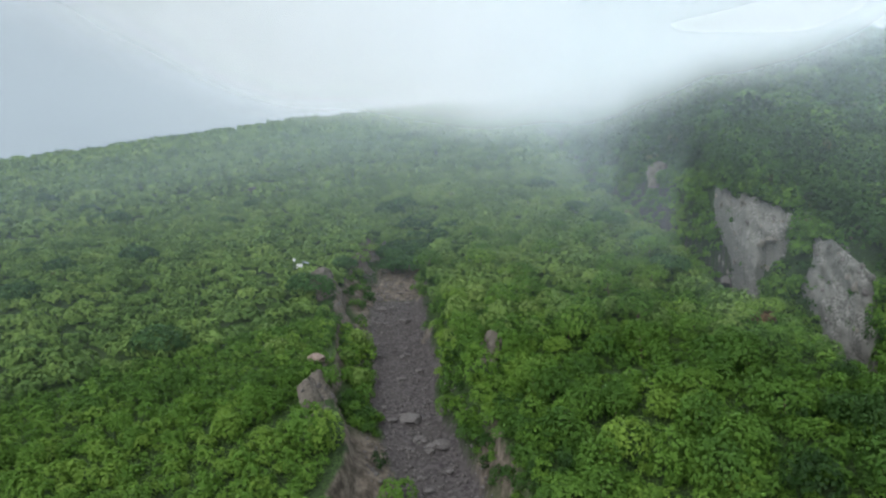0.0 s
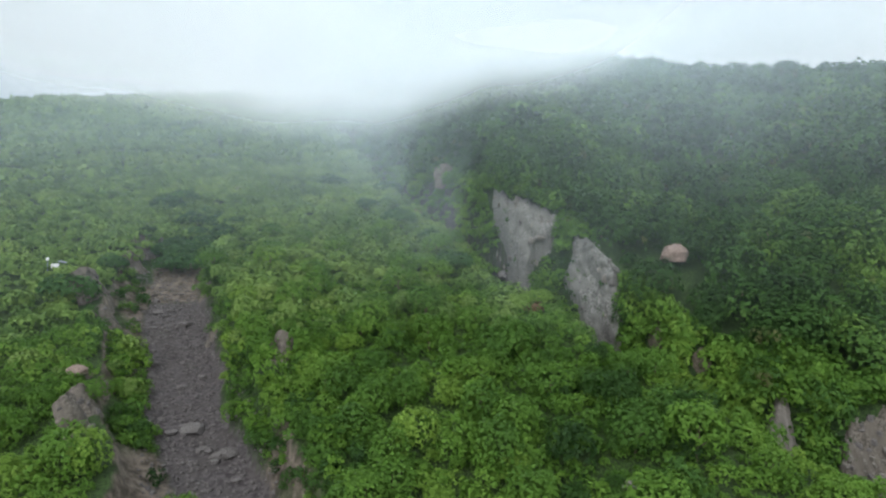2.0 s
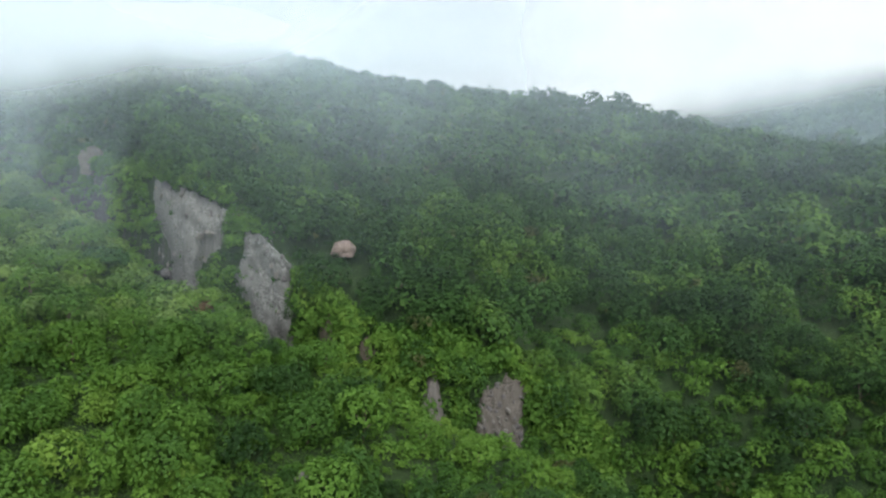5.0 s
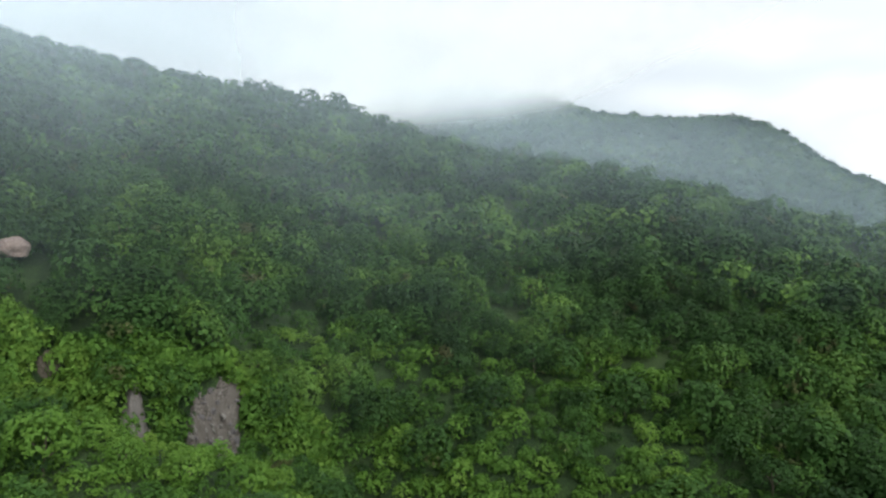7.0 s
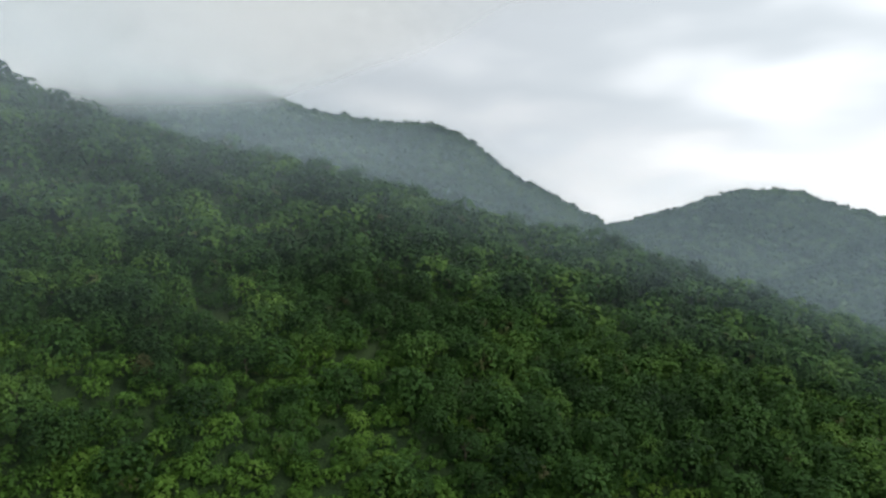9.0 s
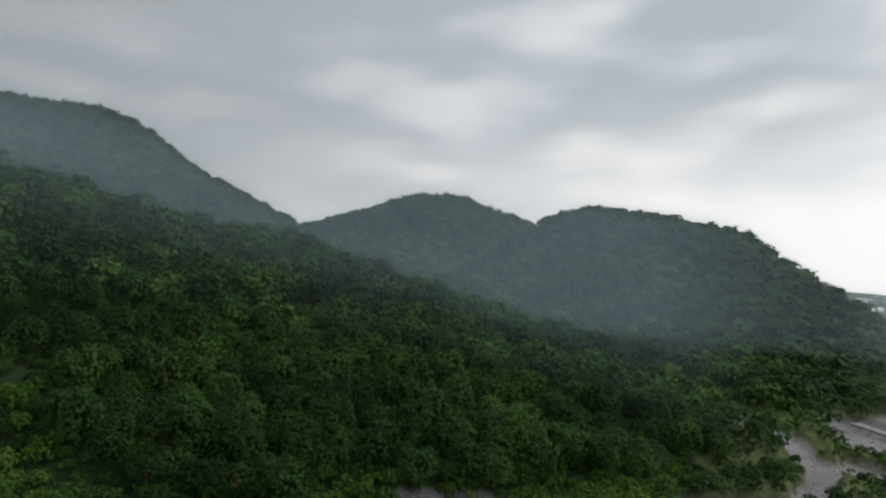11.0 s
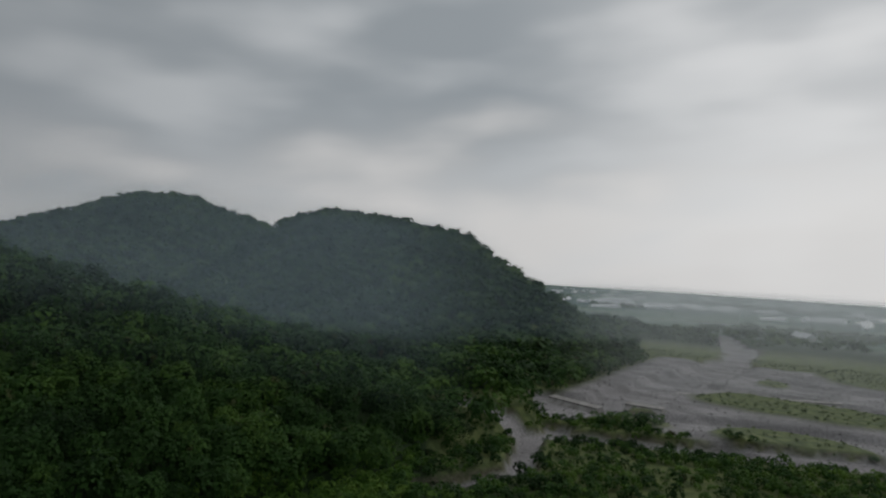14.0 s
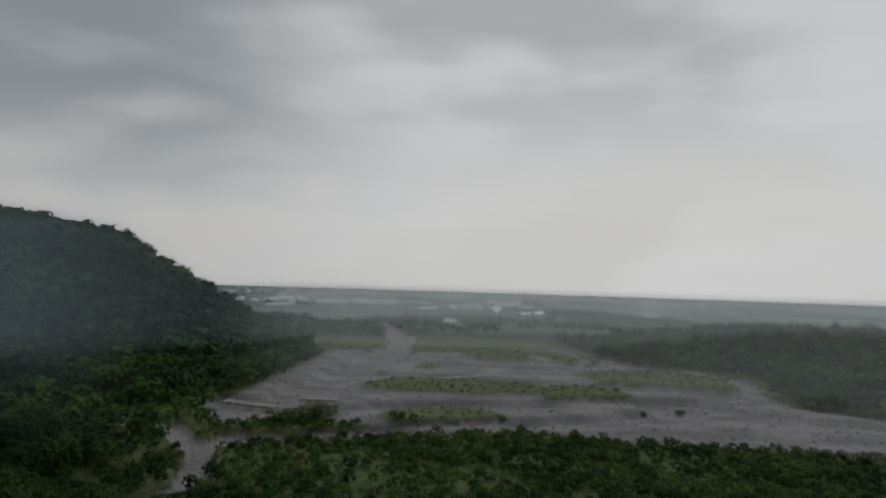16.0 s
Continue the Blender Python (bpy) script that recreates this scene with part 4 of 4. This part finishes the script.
boulder(-11.5, 71, 1.6, "grey-pink boulder poking from the shrubs", PINK, 0.8, -0.25)
boulder(-17, 190, 2.6, "grey boulder on the open upper slope", STONES[0], 0.7, -0.1)
boulder(35.9, 46.5, 1.0, "pale boulder among the ridge bushes", PALE_STONES[0], 0.9, -0.5)
r_ = np.random.default_rng(5)
for k in range(70):
    s_ = r_.uniform(0, 1)
    i_ = np.interp(s_, (0, 0.5, 1), (1.2, 2.8, 4.9))
    p, q = GULLY[int(i_)], GULLY[int(i_) + 1]
    fx = i_ - int(i_)
    x, y = p[0] + (q[0] - p[0]) * fx + r_.uniform(-3.2, 3.2), p[1] + (q[1] - p[1]) * fx
    g = r_.uniform(0.22, 0.55) * (1.9 if k % 12 == 0 else 1)
    ob = new("boulder", STONES[r_.integers(0, 5)])
    ob.matrix_world = Matrix.LocRotScale((x, y, on_ground(x, y) + g * 0.15), Euler((0, 0, r_.uniform(0, 6))), (g * 1.2, g, g * 0.8))
    tagged(ob, "grey boulder lying on the gully bed", "boulder", "gully boulders")


def pebbles(name, label, x, y, lo, hi, mat):
    """Loose stones joined into one object."""
    base = np.array([(1, 0, 0), (-0.6, 0.8, 0.1), (-0.5, -0.9, 0), (0.1, 0.1, 0.75), (0.1, 0, -0.4)])
    fa = np.array([(0, 1, 3), (1, 2, 3), (2, 0, 3), (1, 0, 4), (2, 1, 4), (0, 2, 4)])
    z = land(x, y)[0]
    n_ = len(x)
    s_ = rng.uniform(lo, hi, n_)
    a_ = rng.uniform(0, 6.283, n_)
    v = base[None] * s_[:, None, None] * rng.uniform(0.6, 1.3, (n_, 5, 1))
    X = v[:, :, 0] * np.cos(a_)[:, None] - v[:, :, 1] * np.sin(a_)[:, None] + x[:, None]
    Y = v[:, :, 0] * np.sin(a_)[:, None] + v[:, :, 1] * np.cos(a_)[:, None] + y[:, None]
    Z = v[:, :, 2] + z[:, None]
    f = (fa[None] + 5 * np.arange(n_)[:, None, None]).reshape(-1, 3)
    return tagged(mesh_object(name, np.stack([X, Y, Z], -1).reshape(-1, 3), f, mat), label, "stones", kind="stuff")


x_, y_ = scatter(0.5, -16, 6, 36, 115, lambda x, y: (near_line(x, y, GULLY)[0] < 5.2) * 0.8)
pebbles("gully_stones", "loose grey stones strewn over the gully bed", x_, y_, 0.08, 0.36, M_STONE)
x_, y_ = scatter(2.2, -130, 70, -320, -85, lambda x, y: (land(x, y)[1] > 0.7) * 0.35)
pebbles("river_stones", "grey stones strewn over the braided riverbed", x_, y_, 0.15, 0.5, M_STONE)


# ---------------------------------------------------------------- single trees and bushes
M_BROWN = foliage("withered_leaves", (0.07, 0.045, 0.022), (0.12, 0.08, 0.04), (0.17, 0.12, 0.06))


def trunk_bm(height, radius, seed):
    """A tapered, slightly bent trunk with four limbs."""
    r = random.Random(seed)
    bm = bmesh.new()

    def tube(a, b, ra, rb):
        axis = (b - a).normalized()
        side = axis.orthogonal().normalized()
        up_ = axis.cross(side)
        rings = []
        for c_, rad in ((a, ra), ((a + b) / 2 + side * ra * 0.5, (ra + rb) / 2), (b, rb)):
            rings.append([bm.verts.new(c_ + (side * math.cos(k * 1.047) + up_ * math.sin(k * 1.047)) * rad) for k in range(6)])
        for lo_, hi_ in zip(rings, rings[1:]):
            for k in range(6):
                bm.faces.new((lo_[k], lo_[(k + 1) % 6], hi_[(k + 1) % 6], hi_[k]))
    topv = Vector((r.uniform(-0.3, 0.3), r.uniform(-0.3, 0.3), height))
    tube(Vector((0, 0, -0.5)), topv, radius, radius * 0.4)
    for k in range(4):
        f = 0.35 + 0.15 * k
        a = k * 1.7 + r.uniform(0, 1)
        st = topv * f
        tube(st, st + Vector((math.cos(a) * height * 0.38, math.sin(a) * height * 0.38, height * 0.3)), radius * 0.45, radius * 0.12)
    return bm


def leafy(name, leaves, width, height, tiers, size, seed, mat, trunk_h, label, category):
    base = thing(name, 0, 0, 0, label, category)
    part("trunk", trunk_bm(trunk_h, 0.04 * trunk_h + 0.03, seed), M_BARK, base)
    v = clump_plant(leaves, width, height, tiers, size, seed) + (0, 0, trunk_h * 0.2)
    crown = mesh_object("crown", v, np.arange(len(v)).reshape(-1, 3), mat, base)
    attribute(crown, "tone", np.full(len(v), 0.2 + 0.3 * (seed % 3)))
    return base


def place(template, spots, group, seed):
    """The template stands on the first spot, its copies on the others."""
    r = np.random.default_rng(seed)
    template["group"] = group
    for k, (x, y) in enumerate(spots):
        g = r.uniform(0.75, 1.3)
        m = Matrix.LocRotScale((x, y, on_ground(x, y) - 0.1), Euler((0, 0, r.uniform(0, 6.28))), (g, g, g * r.uniform(0.85, 1.15)))
        if k == 0:
            template.matrix_basis = m
        else:
            c_ = copy_thing(template, Matrix())
            c_.matrix_basis = m


def spots_in(step, box, test, most):
    x, y = scatter(step, *box, test)
    order = np.random.default_rng(3).permutation(len(x))[:most]
    return [(float(x[i]), float(y[i])) for i in order]


ridge_spots = spots_in(7.0, (0, 70, 30, 115), lambda x, y: flank(x, y) * middle(x, y) * between(x, y, 40, 112) * 0.9, 66)
for k in range(3):
    place(leafy("tree", 1000, 4.2, 3.0, 12, 0.12, 300 + k, M_SHRUB if k == 1 else M_RIDGE, 2.0, "spreading layered green tree on the brushy ridge", "tree"), ridge_spots[k::3], "ridge trees", 310 + k)
spur_spots = spots_in(9.0, (10, 115, -110, 100), lambda x, y: spur(x, y) * between(x, y, 66, 112) * 0.9, 90)
for k in range(3):
    place(leafy("tree", 1000, 5.4, 3.6, 14, 0.14, 320 + k, M_TREE, 2.6, "broad flat-topped green tree on the forested spur", "tree"), spur_spots[k::3], "spur trees", 330 + k)
dark_spots = [plan(a, d) for a, d in ((-32.4, 221), (-28.8, 181), (-27.6, 176), (-29.6, 200), (-31.7, 133), (-33.8, 158), (-34.4, 120), (-24.6, 87), (-33, 190), (-19, 150), (-26, 128), (-17, 165),
                                       (-4.9, 109), (-3.4, 108), (-1.6, 110), (-3.9, 113), (-0.4, 113), (-2.2, 115), (-5.2, 115), (0.4, 119), (-4.2, 118), (-2.4, 122), (-3.0, 128), (-1.6, 133), (-4.8, 134), (-3.6, 141), (-0.6, 126), (-12, 92), (-9, 103), (15, 112), (18, 100), (12, 125), (14, 140), (20, 90), (9, 150))]
for k in range(2):
    place(leafy("bush", 800, 6.0, 3.0, 10, 0.2, 340 + k, M_DARK, 1.0, "dark green rounded bush on the open slope", "bush"), dark_spots[k::2], "dark bushes", 350 + k)
place(leafy("bush", 500, 3.2, 1.8, 7, 0.16, 360, M_BROWN, 0.9, "withered brown bush among green shrubs", "bush"), [plan(-31.7, 131), plan(27.3, 76), plan(57.5, 92)], "withered bushes", 361)
river_spots = [plan(a, d) for a, d in ((168.5, 132), (170.5, 134), (186.6, 157), (176, 128), (199, 183), (202, 190), (193, 139), (207, 150))]
place(leafy("tree", 500, 2.6, 1.7, 7, 0.13, 370, M_TREE, 0.7, "small dark round tree near the gravel river", "tree"), river_spots, "riverside trees", 371)

# ---------------------------------------------------------------- small things on the slope
def plain_material(name, color, rough=0.5, metal=0.0):
    m, n = material(name)
    p = n.add("ShaderNodeNewGeometry").outputs["Position"]
    dirt = n.ramp(n.noise(p, 1.5, 4.0), 0.4, 0.7, 0.85, 1.0)
    finish(n, n.mix(1.0, color, dirt, "MULTIPLY"), rough, metal=metal)
    return m


M_WHITE = plain_material("white_painted_metal", (0.78, 0.79, 0.80), 0.4)
M_GREY = plain_material("grey_painted_metal", (0.22, 0.25, 0.30), 0.45)


def box_bm(sx, sy, sz, z0=0.0, bevel=0.03):
    bm = bmesh.new()
    bmesh.ops.create_cube(bm, size=1.0)
    for v in bm.verts:
        v.co = Vector((v.co.x * sx, v.co.y * sy, (v.co.z + 0.5) * sz + z0))
    bmesh.ops.bevel(bm, geom=bm.edges[:], offset=bevel, segments=1, affect="EDGES")
    return bm


# an unidentified small white object; its form with box, panel and posts is made up
x, y = plan(-13.0, 106)
white_ob = thing("white_object", x, y, on_ground(x, y) - 0.4, "small unidentified white object with grey panel among shrubs", "instrument", rz=20)
part("cabinet", box_bm(0.9, 0.7, 0.8, 0.9), M_WHITE, white_ob)
part("panel", box_bm(0.9, 0.6, 0.08, 1.9), M_GREY, white_ob, "tilted dark grey panel").matrix_basis = pose(0.5, 0.1, 0.2, 20, 15, 0)
part("post", box_bm(0.1, 0.1, 2.2), M_GREY, white_ob, "thin grey post").matrix_basis = pose(0.5, 0.2, 0)
part("white_block", box_bm(0.35, 0.35, 0.4, 2.2), M_WHITE, white_ob, "small white block").matrix_basis = pose(-0.9, 0.1, 0)
part("post", box_bm(0.08, 0.08, 2.3), M_GREY, white_ob).matrix_basis = pose(-0.9, 0.1, 0)

def concrete_material():
    m, n = material("weathered_concrete")
    p = n.add("ShaderNodeNewGeometry").outputs["Position"]
    f, g = n.noise(p, 1.2, 5.0), n.noise(n.scaled(p, (1.0, 1.0, 0.2)), 0.5, 4.0)
    finish(n, n.mix(n.ramp(g, 0.4, 0.7), n.mix(f, (0.30, 0.285, 0.27), (0.44, 0.42, 0.40)), (0.24, 0.225, 0.21)), 0.9, f, 0.03)
    return m


M_CONCRETE = concrete_material()


def weir(x0, y0, x1, y1, h):
    """A low check dam: sloped body and a crest slab."""
    cx, cy = (x0 + x1) / 2, (y0 + y1) / 2
    ln = math.hypot(x1 - x0, y1 - y0)
    base = thing("weir", cx, cy, on_ground(cx, cy) - 0.4, "low pale concrete check dam across the riverbed", "weir", "river check dams", math.degrees(math.atan2(y1 - y0, x1 - x0)))
    bm = bmesh.new()
    prof = [(-3.4, 0), (2.6, 0), (1.3, h), (-1.2, h)]
    ends = [[bm.verts.new((sx * ln / 2, py, pz)) for py, pz in prof] for sx in (-1, 1)]
    for k in range(4):
        bm.faces.new((ends[0][k], ends[0][(k + 1) % 4], ends[1][(k + 1) % 4], ends[1][k]))
    bm.faces.new(ends[0][::-1]), bm.faces.new(ends[1])
    part("body", bm, M_CONCRETE, base)
    part("crest", box_bm(ln, 2.8, 0.45, h, 0.1), M_CONCRETE, base, "pale crest slab")
    return base


weir(58, -174, 42, -167, 1.6)
weir(36, -172, 26, -170, 1.2)
weir(30, -222, -18, -232, 1.0)

# ---------------------------------------------------------------- the plain: groves, buildings
def plain_ok(x, y):
    a, d = bearing(x, y), np.hypot(x, y)
    z, gr, so, fi, _ = land(x, y)
    return (a > 160) & (a < 220) & (z < fan(x, y) + 6) & (gr < 0.3)


x_, y_ = scatter(11, -900, 500, -1700, -400, lambda x, y: plain_ok(x, y) * (fbm(x, y, 190, 3, 91) > 0.24) * 0.9)
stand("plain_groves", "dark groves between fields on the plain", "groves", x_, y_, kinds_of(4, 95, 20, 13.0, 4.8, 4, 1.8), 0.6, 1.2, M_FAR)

M_ROOF = plain_material("pale_roof", (0.80, 0.81, 0.83), 0.3)
M_WALL = plain_material("pale_wall", (0.72, 0.71, 0.68), 0.7)
M_FILM = plain_material("greenhouse_film", (0.86, 0.87, 0.88), 0.25)


def house(w_, l_, h_, label):
    base = thing("house", 0, 0, 0, label, "house")
    part("wall", box_bm(w_, l_, h_, -1.0, 0.05), M_WALL, base)
    bm = bmesh.new()
    e = 0.5
    ring = [[bm.verts.new((sx * (w_ / 2 + e), sy * (l_ / 2 + e), h_ - 1.0)) for sx in (-1, 1)] for sy in (-1, 1)]
    top_ = [bm.verts.new((0, sy * (l_ / 2 + e), h_ - 1.0 + w_ * 0.28)) for sy in (-1, 1)]
    for f in ((ring[0][0], ring[1][0], top_[1], top_[0]), (ring[1][1], ring[0][1], top_[0], top_[1]), (ring[0][1], ring[0][0], top_[0]), (ring[1][0], ring[1][1], top_[1]), (ring[0][0], ring[0][1], ring[1][1], ring[1][0])):
        bm.faces.new(f)
    part("roof", bm, M_ROOF, base, "pale pitched roof")
    for sx in (-0.3, 0.0, 0.3):
        part("window", box_bm(1.4, 0.1, 1.3, 0.4, 0.02), M_GREY, base, "dark window").matrix_basis = pose(sx * w_, l_ / 2 + 0.02, 0)
    return base


def greenhouse(w_, l_):
    base = thing("greenhouse", 0, 0, 0, "long white arched greenhouse on the plain", "greenhouse")
    bm = bmesh.new()
    rows = [[bm.verts.new((math.cos(math.pi * k / 8) * w_ / 2, sy * l_ / 2, math.sin(math.pi * k / 8) * w_ * 0.42 - 0.3)) for k in range(9)] for sy in (-1, 1)]
    for k in range(8):
        bm.faces.new((rows[0][k], rows[0][k + 1], rows[1][k + 1], rows[1][k]))
    part("cover", bm, M_FILM, base)
    for sy in (-1, 1):
        bm = bmesh.new()
        bm.faces.new([bm.verts.new((math.cos(math.pi * k / 8) * w_ / 2, 0, math.sin(math.pi * k / 8) * w_ * 0.42 - 0.3)) for k in range(9)])
        part("end_wall", bm, M_FILM, base).matrix_basis = pose(0, sy * l_ / 2, 0)
    return base


r_ = np.random.default_rng(12)
far_spots = []
while len(far_spots) < 86:
    a, d = r_.uniform(162, 204), 850 * math.exp(r_.uniform(0, 1.35))
    x, y = plan(a, d)
    if float(fbm(np.array([x]), np.array([y]), 260, 2, 93)[0]) > -0.05:
        far_spots.append((x, y))
place(house(11, 17, 5, "pale low farm building on the hazy plain"), [(-17, -528), (-113, -746), (-128, -750)] + far_spots[:40], "plain buildings", 400)
place(greenhouse(14, 40), [(184, -1045), (134, -1104), (150, -1090), (300, -1500), (436, -1822)] + far_spots[40:], "greenhouses", 401)
